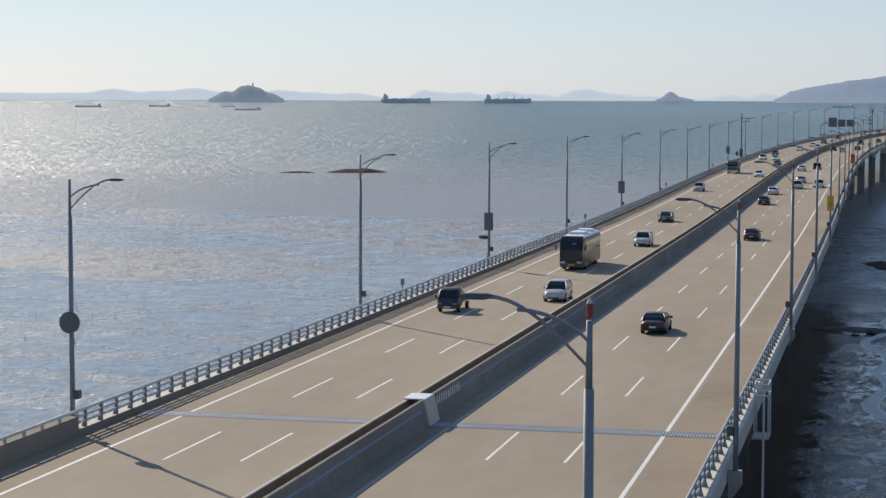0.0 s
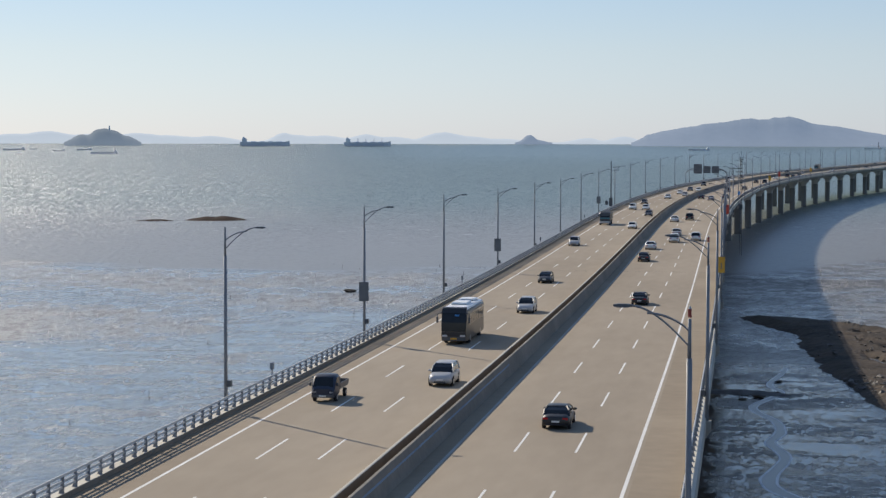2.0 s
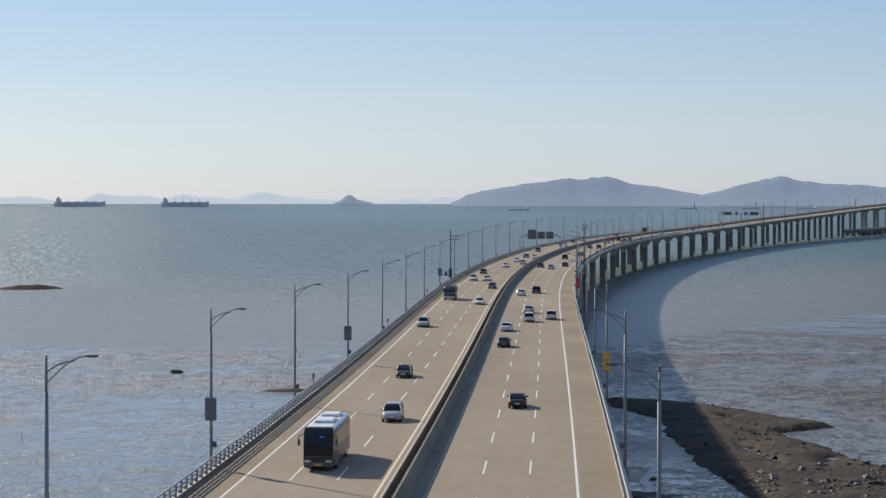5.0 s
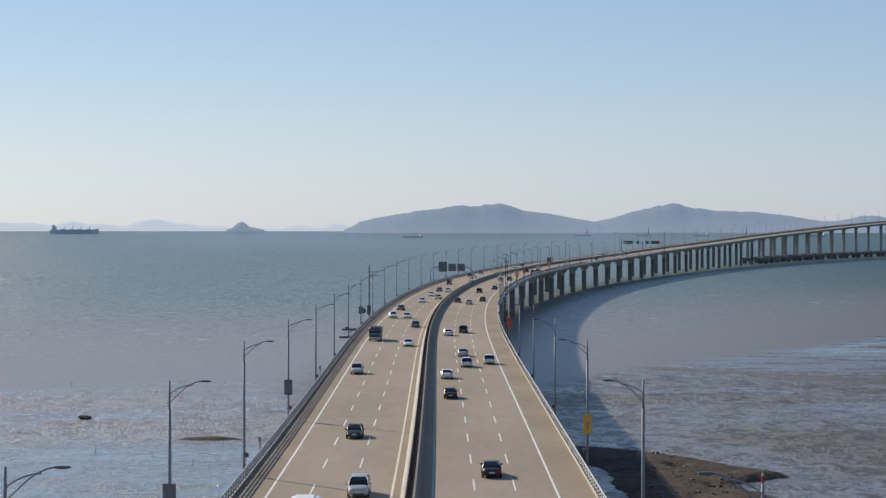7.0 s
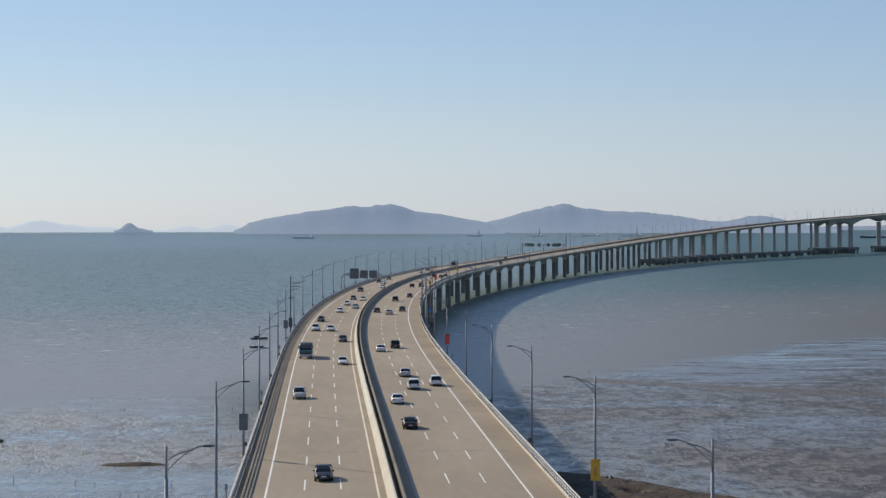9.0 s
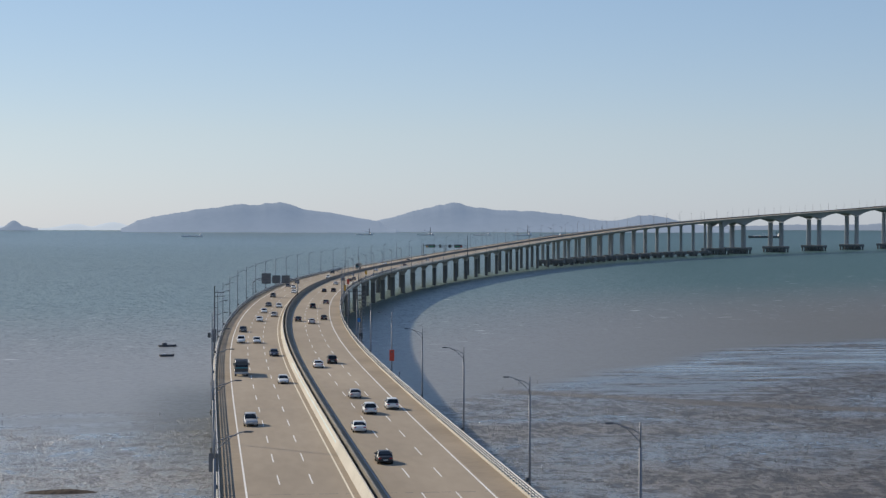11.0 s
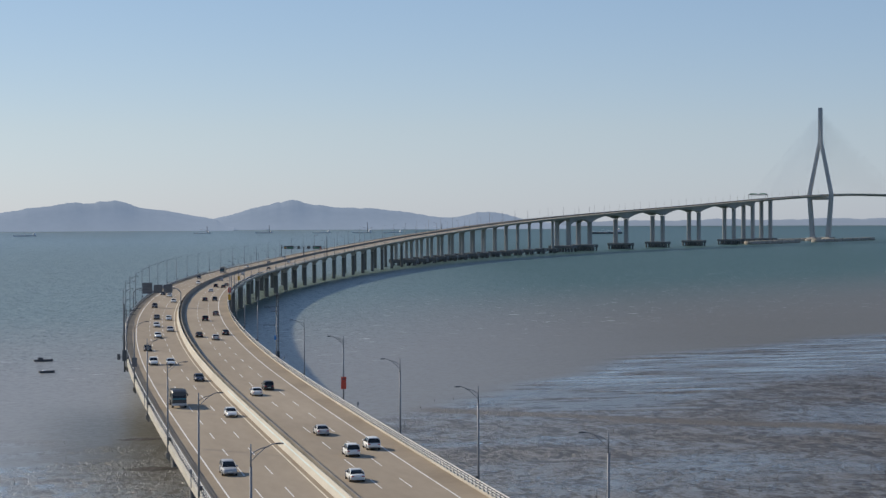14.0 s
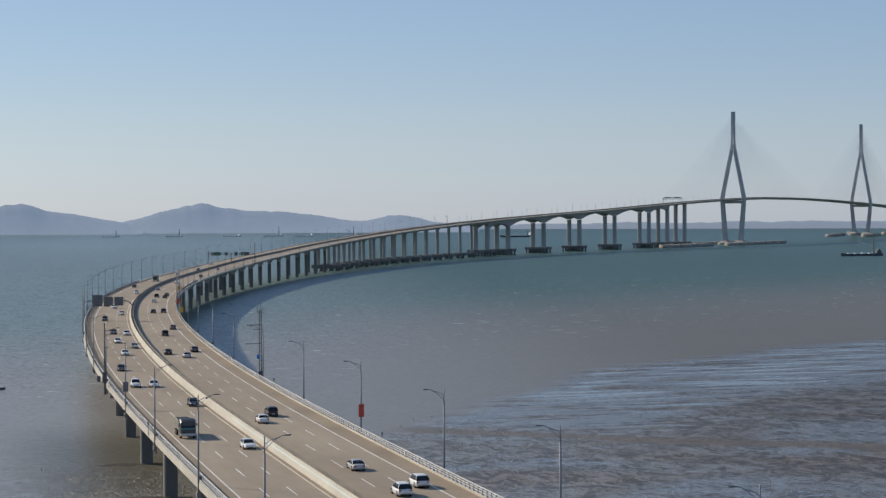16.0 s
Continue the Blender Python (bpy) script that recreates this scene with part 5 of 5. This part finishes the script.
# message gantry over both carriageways, far off
gan = thing("message_gantry", "wide steel gantry with lit lane message boards", "gantry", m=stand(1545, 0))
for x, top in ((-17.0, 9.0), (-0.3, 7.2), (17.0, 15.0)):
    bm = bmesh.new()
    tube(bm, (x, 0, -0.4), (x, 0, top), 0.3, 0.22, 8)
    part("post", bm, M_DARK, gan)
for z in (6.4, 7.3):
    bm = bmesh.new()
    box(bm, -17, 17, -0.12, 0.12, z - 0.1, z + 0.1)
    part("beam", bm, M_DARK, gan)
for x, w_, mat in ((-10.5, 5.2, M_GREEN), (-4.0, 2.0, None), (3.4, 2.2, None), (9.2, 5.0, M_GREEN), (12.2, 1.6, M_RED), (-14.2, 1.6, M_YELLOW)):
    bm = bmesh.new()
    box(bm, x - w_ / 2, x + w_ / 2, -0.4, -0.14, 5.7, 8.1, 0.05)
    board = part("message_board", bm, M_DARK, gan)
    if mat:
        bm = bmesh.new()
        box(bm, x - w_ * 0.4, x + w_ * 0.4, -0.43, -0.405, 6.3, 6.9)
        part("message_strip", bm, mat, board)

# observation mast beside the bay-side parapet
mast = thing("instrument_mast", "slender lattice mast with cross-arms, ladder and blue panel", "mast", m=stand(572, 18.4))
for x, y in ((-0.3, -0.3), (0.3, -0.3), (0.3, 0.3), (-0.3, 0.3)):
    bm = bmesh.new()
    tube(bm, (x, y, -14.0), (x * 0.7, y * 0.7, 14.5), 0.07, n=6)
    part("leg", bm, M_DARK, mast)
for i in range(26):
    z = -12 + i * 1.0
    bm = bmesh.new()
    bar(bm, [(-0.3, -0.3, z), (0.3, -0.3, z + 0.5), (0.3, 0.3, z), (-0.3, 0.3, z + 0.5), (-0.3, -0.3, z)], 0.035, 5)
    part("lattice", bm, M_DARK, mast)
for z, x0, x1 in ((11.2, -3.2, 0.3), (7.0, -3.4, 0.3), (13.8, -0.7, 0.7), (10.2, -1.6, 0.2)):
    bm = bmesh.new()
    bar(bm, [(x0, 0, z), (x1, 0, z)], 0.07, 6)
    part("cross_arm", bm, M_DARK, mast)
for x, h_ in ((-0.6, 15.4), (0.6, 15.2), (0.0, 16.2)):
    bm = bmesh.new()
    tube(bm, (x, 0, 13.8), (x, 0, h_), 0.05, n=6)
    part("antenna", bm, M_DARK, mast)
for z in range(-2, 12):
    bm = bmesh.new()
    bar(bm, [(0.35, -0.1, z), (0.95, -0.3, z), (0.95, 0.3, z), (0.35, 0.1, z)], 0.04, 5)
    part("ladder_hoop", bm, M_GALV, mast)
bm = bmesh.new()
box(bm, -0.85, -0.15, -0.5, -0.42, 3.6, 4.6, 0.02)
part("blue_panel", bm, M_BLUE, mast, "blue panel")
bm = bmesh.new()
box(bm, -0.45, 0.45, -0.45, 0.45, -0.6, 0.9, 0.04)
part("equipment_box", bm, M_DARK, mast)

# camera mast on the seaward edge
mast = thing("camera_mast", "dark steel camera mast with cross-arms beside the parapet", "mast", m=stand(550, -17.2))
bm = bmesh.new()
tube(bm, (0, 0, -1.5), (0, 0, 13.4), 0.2, 0.12, 10)
part("pole", bm, M_DARK, mast)
for z, x0, x1 in ((11.8, 0, 2.6), (10.9, 0, 2.4), (8.2, -0.3, 0.8)):
    bm = bmesh.new()
    bar(bm, [(x0, 0, z), (x1, 0, z + 0.1)], 0.06, 6)
    part("cross_arm", bm, M_DARK, mast)
bm = bmesh.new()
box(bm, -0.5, 0.4, -0.4, 0.4, 0.9, 3.2, 0.05)
part("cabinet", bm, M_DARK, mast)
bm = bmesh.new()
box(bm, -1.6, -0.9, -0.3, 0.3, 1.2, 2.4, 0.05)
box(bm, -0.92, -0.48, -0.05, 0.05, 1.7, 1.8)
part("side_cabinet", bm, M_DARK, mast)

# maintenance frame on the deck before the main span
fr = thing("maintenance_frame", "low steel frame over the deck before the main span", "gantry", m=stand(3500, 0))
for x in (-17.2, 17.2):
    bm = bmesh.new()
    box(bm, x - 0.3, x + 0.3, -0.3, 0.3, -0.3, 8.3)
    part("post", bm, M_POLE, fr)
for z0, z1, x in ((8.2, 9.0, 18), (6.4, 6.9, 17)):
    bm = bmesh.new()
    box(bm, -x, x, -0.5, 0.5, z0, z1)
    part("beam", bm, M_POLE, fr)
for x in (-8.5, 8.5):
    bm = bmesh.new()
    prism(bm, [[(x - 6.5, y, 9.0), (x + 6.5, y, 9.0), (x + 4.5, y, 10.4), (x - 4.5, y, 10.4)] for y in (-3, 3)])
    part("canopy", bm, M_GREEN, fr, "dull green canopy")

# slim masts along the far deck
bm = bmesh.new()
tube(bm, (0, 0, -0.5), (0, 0, 11.5), 0.2, 0.12, 6)
far_mast = tagged(part("lamp_mast", bm, M_POLE), "slim grey mast beside the far deck", "lamp mast", "masts on the far deck")
far_mast.matrix_world = stand(2700, -16.6)
for i in range(1, 36):
    copy_thing(far_mast, stand(2700 + 60 * (i // 2) + 12 * (i % 2), 16.6 if i % 2 else -16.6))

# call posts on the parapets
for s, side in ((156.2, -1), (258.0, -1), (360.0, -1), (462.0, -1), (437.0, 1), (540.0, 1)):
    cp = thing("call_post", "small grey call box on a post at the parapet", "call box", "call posts", m=stand(s, side * 16.62))
    bm = bmesh.new()
    tube(bm, (0, 0, -0.3), (0, 0, 1.5), 0.06, n=8)
    part("post", bm, M_POLE, cp)
    bm = bmesh.new()
    box(bm, -0.14, 0.14, -0.17, 0.17, 1.45, 2.0, 0.03)
    part("box", bm, M_POLE, cp)

# caged inspection ladder at the joint, on the bay side
lad = thing("inspection_ladder", "galvanised inspection platform and ladder down the pier", "ladder", m=stand(105.0, 16.75))
for x, y in ((-0.15, -0.9), (0.6, -0.9), (-0.15, 0.9), (0.6, 0.9)):
    bm = bmesh.new()
    tube(bm, (x, y, -1.5), (x, y, 1.5), 0.05, n=6)
    part("corner_post", bm, M_GALV, lad)
for z in (1.5, 0.9, -1.45):
    bm = bmesh.new()
    bar(bm, [(-0.15, -0.9, z), (0.6, -0.9, z), (0.6, 0.9, z), (-0.15, 0.9, z), (-0.15, -0.9, z)], 0.045, 6)
    part("guard_rail", bm, M_GALV, lad)
bm = bmesh.new()
box(bm, -0.3, 0.6, -0.9, 0.9, -1.52, -1.46)
part("platform", bm, M_GALV, lad)
for y in (-0.4, 0.4):
    bm = bmesh.new()
    tube(bm, (0.3, y, -17.5), (0.3, y, 0.9), 0.05, n=6)
    part("stile", bm, M_GALV, lad)
for i in range(48):
    bm = bmesh.new()
    tube(bm, (0.3, -0.4, -16.8 + i * 0.35), (0.3, 0.4, -16.8 + i * 0.35), 0.02, n=5)
    part("rung", bm, M_GALV, lad)

# cover plate where the median barrier parts at the joint
bm = bmesh.new()
prism(bm, [[on_road(s, -0.95, z), on_road(s, 0.22, z), on_road(s, 0.22, z + 0.05), on_road(s, -0.95, z + 0.05)] for s, z in ((95.3, 1.345), (97.2, 1.345))])
part("cover_plate", bm, M_WHITE, barrier, "pale cover plate at the joint")

# ---- banks, rocks and stakes on the flats ----
def bank(name, label, x0, x1, y0, y1, step, field, material, tall, rugged=0.4):
    """Ground that rises out of the flats where the field is above nought."""
    bm = bmesh.new()
    nx, ny = int((x1 - x0) / step) + 1, int((y1 - y0) / step) + 1
    vs = {}
    for i in range(nx):
        for j in range(ny):
            x, y = x0 + i * step, y0 + j * step
            f = field(x, y) + 0.28 * noise.noise((x * 0.06, y * 0.06, 1)) + 0.2 * noise.noise((x * 0.2, y * 0.2, 2)) + rugged * (0.22 * noise.noise((x * 0.45, y * 0.35, 3)) + 0.16 * noise.noise((x * 1.1, y * 0.9, 4)))
            vs[i, j] = bm.verts.new((x, y, max(-0.6, min(1.0, f) * tall))) if f > -0.3 else None
    for i in range(nx - 1):
        for j in range(ny - 1):
            q = [vs[a] for a in ((i, j), (i + 1, j), (i + 1, j + 1), (i, j + 1))]
            if all(q):
                bm.faces.new(q)
    bmesh.ops.delete(bm, geom=[v for v in bm.verts if not v.link_faces], context="VERTS")
    return tagged(part(name, bm, material, smooth=True), label, "bank", kind="structure")


def shoal(x, y):
    """The spit: its tip lies under the bridge; it widens out to the right."""
    left = np.interp(y, (225, 269, 290, 304, 321, 346, 384, 399, 416), (52, 42, 38, 36, 33.5, 31, 29.5, 24, 19))
    far = np.interp(x, (18, 22, 37, 46, 51, 56, 60), (418, 416, 409, 398, 388, 381, 376))
    right = np.interp(y, (225, 300, 318, 330, 346, 355, 364, 368, 373, 380, 384), (140, 84, 64, 57, 54, 50, 49.5, 54, 59.5, 56, 62))
    f = max(-1.0, min(0.85, min((x - left) / 4.0, (far - y) / 8.0, (right - x) / 3.0, (y - 225) / 20)))
    for cx, cy, rx, ry, lean in POOLS:
        f -= 1.35 * math.exp(-((x - cx - lean * (y - cy)) / rx) ** 2 - ((y - cy) / ry) ** 2)
    return f


POOLS = ((42.0, 340, 1.2, 6, -0.2), (43.6, 331, 1.0, 4, -0.2), (45.2, 359, 0.8, 3, -0.2), (42.5, 384, 1.6, 2.5, 0), (52.6, 327, 2.2, 3.5, 0), (53.5, 333, 1.4, 2, 0), (44.3, 324, 0.6, 2, 0), (58, 300, 1.2, 5, -0.2), (66, 305, 1.4, 5, 0.1))


spit = bank("shingle_spit", "brown shingle and mud spit scattered with stones", 8, 125, 225, 425, 0.8, shoal, M_MUDBANK, 1.1, 1.0)


def blob(cx, cy, rx, ry, turn=0.0):
    c, s_ = math.cos(radians(turn)), math.sin(radians(turn))
    return lambda x, y: 0.75 - (((x - cx) * c + (y - cy) * s_) / rx) ** 2 - ((-(x - cx) * s_ + (y - cy) * c) / ry) ** 2


for name, label, (cx, cy, rx, ry, turn), step, mat, tall in (
        ("sand_bar", "low bare brown sand bar in the shallow sea", (-212, 841, 17, 9, 15), 1.5, M_SANDBAR, 2.2),
        ("sand_bar", "thin brown sand bar awash in the sea", (-236, 828, 10, 3.8, 10), 1.2, M_SANDBAR, 1.1),
        ("mud_bar", "dark narrow mud bar on the wet flats", (-43, 427, 7.5, 2.8, 0), 0.6, M_MUDBANK, 1.0),
        ("mud_bar", "dark mud patch beside the bridge piers", (19, 297, 9.0, 3.0, -12), 0.5, M_ROCK, 0.5),
        ("mud_bar", "dark weedy mud patch beside the bridge piers", (-12.5, 508, 6.5, 3.4, 8), 0.5, M_ROCK, 0.3),
        ("mud_bar", "dark weedy mud patch beside the bridge piers", (-12.5, 558.5, 6.0, 3.2, -6), 0.5, M_ROCK, 0.3)):
    bank(name, label, cx - rx * 1.5, cx + rx * 1.5, cy - max(rx, ry) * 1.5, cy + max(rx, ry) * 1.5, step, blob(cx, cy, rx, ry, turn), mat, tall, 2.6 if mat is M_ROCK else 0.4)


def stone(seed, fine=1, smooth=False):
    bm = bmesh.new()
    bmesh.ops.create_icosphere(bm, subdivisions=fine, radius=1)
    for v in bm.verts:
        v.co *= 0.75 + 0.45 * noise.noise(v.co * 1.3 + Vector((seed * 7.1, 0, 0)))
        v.co.z *= 0.6
    return mesh_of("stone", bm, M_ROCK if fine < 3 else M_MUDBANK, smooth)


rng = random.Random(4)
stones = [stone(i) for i in range(5)]
laid = 0
while laid < 290:
    x, y = rng.uniform(30, 70), rng.uniform(255, 405)
    f = shoal(x, y)
    if f < 0.1 or rng.random() > math.exp(-((y - 294 + 0.2 * (x - 45)) / 18) ** 2) + 0.05:
        continue
    r = rng.choice((0.35, 0.4, 0.5, 0.6, 0.7, 0.9))
    o = new("stone", stones[laid % 5])
    o.parent = spit
    o.matrix_local = Matrix.LocRotScale((x, y, 1.1 * 0.85 * min(0.9, f) + r * 0.2), Euler((rng.uniform(0, 0.5), 0, rng.uniform(0, 6.3))), (r, r * rng.uniform(0.7, 1.3), r))
    laid += 1
boulders = [stone(i + 20, 3, True) for i in range(3)]
pv, pf = [], []
for i in range(2600):
    while True:
        x, y = rng.uniform(30, 78), rng.uniform(250, 405)
        f = shoal(x, y)
        if f > 0.05 and rng.random() < math.exp(-((y - 294 + 0.2 * (x - 45)) / 22) ** 2) + 0.08:
            break
    r, turn, me = rng.choice((0.15, 0.2, 0.26, 0.34, 0.42)), rng.uniform(0, 6.3), stones[i % 5]
    m = Matrix.LocRotScale((x, y, 0.95 * min(0.9, f) + r * 0.2), Euler((0, 0, turn)), (r * rng.uniform(0.8, 1.6), r, r))
    k = len(pv)
    pv.extend(tuple(m @ v.co) for v in me.vertices)
    pf.extend(tuple(k + j for j in q.vertices) for q in me.polygons)
pebbles = bpy.data.meshes.new("small_stones")
pebbles.from_pydata(pv, [], pf)
pebbles.materials.append(M_ROCK)
pebbles = new("small_stones", pebbles)
pebbles.parent = spit
tagged(pebbles, kind="stuff")
for x, y, r in ((-74, 465, 2.3), (19.5, 289, 1.0), (22, 292, 1.3), (24.5, 297, 0.9), (25, 310, 0.8), (31, 390, 1.4), (28, 398, 1.2)):
    o = tagged(new("boulder", boulders[int(abs(x)) % 3]), "dark wet boulder on the tidal flats", "rock", "boulders")
    o.matrix_world = Matrix.LocRotScale((x, y, r * 0.12), Euler((0.1, 0, x)), (r * 0.9, r * 0.75, r * 0.4))
bm = bmesh.new()
for i in range(330):
    side = rng.random()
    x, y = (rng.uniform(-330, -25), rng.uniform(250, 560)) if side < 0.6 else (rng.uniform(30, 330), rng.uniform(430, 640) + 0.0)
    hgt = rng.choice((0.5, 0.7, 0.9, 1.2, 1.6))
    tube(bm, (x, y, -0.2), (x + rng.uniform(-0.15, 0.15), y, hgt), 0.06, 0.04, 5)
tagged(part("fishing_stakes", bm, M_ROCK), "thin dark wooden stakes standing in the tidal flats", "stakes", kind="stuff")


# creek that winds over the flats beside the spit
CREEK = ((26.6, 330, 0.3), (26.0, 322, 0.5), (23.7, 307, 0.6), (25.1, 297, 0.7), (21.0, 282, 0.7), (23.9, 269, 0.8), (24.3, 259, 0.9), (22.9, 251, 0.9), (24.5, 240, 0.9), (22.3, 225, 1.1), (24.1, 216.5, 1.2), (28.2, 212, 0.9), (34, 211, 0.7), (42, 206, 0.6))
path = []
for i in range(len(CREEK) - 1):
    a, b, c, d = (Vector(CREEK[max(0, min(len(CREEK) - 1, i + k))]) for k in (-1, 0, 1, 2))
    for j in range(8):
        t = j / 8
        path.append(0.5 * (2 * b + (c - a) * t + (2 * a - 5 * b + 4 * c - d) * t * t + (3 * b - a - 3 * c + d) * t ** 3))
creek = tagged(new("tidal_creek"), "narrow winding creek of still water across the mud", "creek", kind="structure")
for name, lo, hi, z, mat in (("channel", -1, 1, 0.012, M_CREEK), ("silt_rim", -1.45, -1, 0.02, M_WETRIM), ("silt_rim", 1, 1.45, 0.02, M_WETRIM)):
    bm = bmesh.new()
    rings = []
    for i, q in enumerate(path):
        t = path[min(i + 1, len(path) - 1)] - path[max(i - 1, 0)]
        side = Vector((t.y, -t.x, 0)).normalized()
        w = 0.62 * q.z * (1 + 0.2 * noise.noise((i * 0.3, 0, 4)))
        u, v = (Vector((q.x, q.y, 0)) + side * (w * k + math.copysign(0.004, k) * (name != "channel")) for k in (lo, hi))
        rings.append([(u.x, u.y, -0.05), (u.x, u.y, z), (v.x, v.y, z), (v.x, v.y, -0.05)])
    prism(bm, rings)
    bmesh.ops.recalc_face_normals(bm, faces=bm.faces)
    part(name, bm, mat, creek)


# ---- craft on the water ----
def hull(parent, L, w, deck_z, mat, name="hull"):
    bm = bmesh.new()
    rings = []
    for f, k, up in ((-1, 0.75, 0.1), (-0.9, 1, 0), (0.0, 1, 0), (0.72, 1, 0.05), (0.9, 0.6, 0.3), (1.0, 0.08, 0.5)):
        x, b, z = f * L / 2, w / 2 * k, deck_z * (1 + up * 0.6)
        rings.append([(x, -b, z), (x, b, z), (x, b * 0.8, -1), (x, -b * 0.8, -1)])
    prism(bm, rings)
    bmesh.ops.recalc_face_normals(bm, faces=bm.faces)
    return part(name, bm, mat, parent)


def vessel(name, label, eye, deg, r, L, turn, high=1.0, cranes=0, crane_mast=0.0):
    q = bearing(deg, r, eye)
    v = thing(name, label, "ship", m=pose(q.x, q.y, sea_level(q.x, q.y), 0, 0, turn))
    w, d = L * 0.16, L * 0.055 * high
    hull(v, L, w, d, M_BARGE if name in ("crane_barge", "dredger") else M_HULL)
    for k, (x0, x1, z1) in enumerate(((-0.46, -0.36, 0.085), (-0.45, -0.38, 0.115), (-0.44, -0.41, 0.14))):
        bm = bmesh.new()
        box(bm, x0 * L, x1 * L, -w * 0.42 + k, w * 0.42 - k, d - 0.1, d + z1 * L * 0.75, 0.2)
        part(("accommodation", "bridge_deck", "funnel")[k], bm, M_BARGE if name == "crane_barge" else M_SHIPWHITE if k < 2 else M_HULL, v)
    for k in range(cranes):
        bm = bmesh.new()
        x = (-0.2 + 0.17 * k) * L
        tube(bm, (x, 0, d - 0.1), (x, 0, d + 0.085 * L), 0.9, 0.7, 8)
        part("deck_crane", bm, M_SHIPWHITE, v)
    for k in range(4):
        bm = bmesh.new()
        x = (-0.28 + 0.17 * k) * L
        box(bm, x, x + 0.11 * L, -w * 0.3, w * 0.3, d - 0.1, d + 0.014 * L, 0.1)
        part("hatch", bm, M_HULL, v)
    if crane_mast:
        bm = bmesh.new()
        tube(bm, (-0.3 * L, 0, d - 0.1), (-0.3 * L, 0, crane_mast), 0.9, 0.5, 6)
        part("mast", bm, M_BARGE, v)
        bm = bmesh.new()
        tube(bm, (-0.3 * L, 0, crane_mast * 0.4), (0.1 * L, 0, crane_mast * 0.65), 0.4, 0.3, 6)
        part("jib", bm, M_HULL, v)
    return v


E2, E14 = (19, 15), (-34, 130)
vessel("cargo_ship", "large dark bulk carrier at anchor", E2, -14.2, 4560, 118, 16, 1.5)
vessel("cargo_ship", "large dark bulk carrier with deck cranes at anchor", E2, -11.13, 4560, 112, 12, 1.5, cranes=4)
for deg, r, L in ((-21.56, 4250, 48), (-18.95, 3900, 54), (-20.26, 4200, 24), (-19.52, 4250, 32), (-23.66, 4200, 57), (-23.15, 3950, 11), (-24.86, 4250, 14), (-21.45, 3950, 14), (-21.02, 4300, 15)):
    vessel("coaster", "small dark coaster on the far sea", E2, deg, r, L, 200)
vessel("coaster", "small dark coaster on the far sea", E14, -0.5, 4150, 48, 190)
for deg, L, mh in ((4.68, 40, 16), (6.53, 40, 18), (8.24, 42, 0), (9.46, 46, 24), (10.4, 44, 0), (11.68, 50, 22)):
    vessel("work_barge", "dark work barge with a crane mast" if mh else "low dark work barge", E14, deg, 4300, L, 185, 0.8, crane_mast=mh)
vessel("dredger", "dark dredger on the far sea behind the bridge", E14, 16.77, 4200, 78, 180, 0.8, crane_mast=14)
vessel("crane_barge", "dark crane barge moored off the main span", (-50, 151), 27.24, 2520, 58, 180, 1.0, crane_mast=30)
for x, y, L in ((-34, 797, 6.5), (-33, 748, 5)):
    b = thing("small_boat", "small low fishing boat moored on the shallows", "boat", "fishing boats", m=pose(x, y, 0.1, 0, 0, 15))
    hull(b, L, 2.0, 0.6, M_BARGE)
    bm = bmesh.new()
    box(bm, -0.3 * L, -0.05 * L, -0.6, 0.6, 0.55, 1.3 if L > 6 else 0.8, 0.1)
    part("wheelhouse", bm, M_SHIPWHITE if L < 6 else M_BARGE, b)
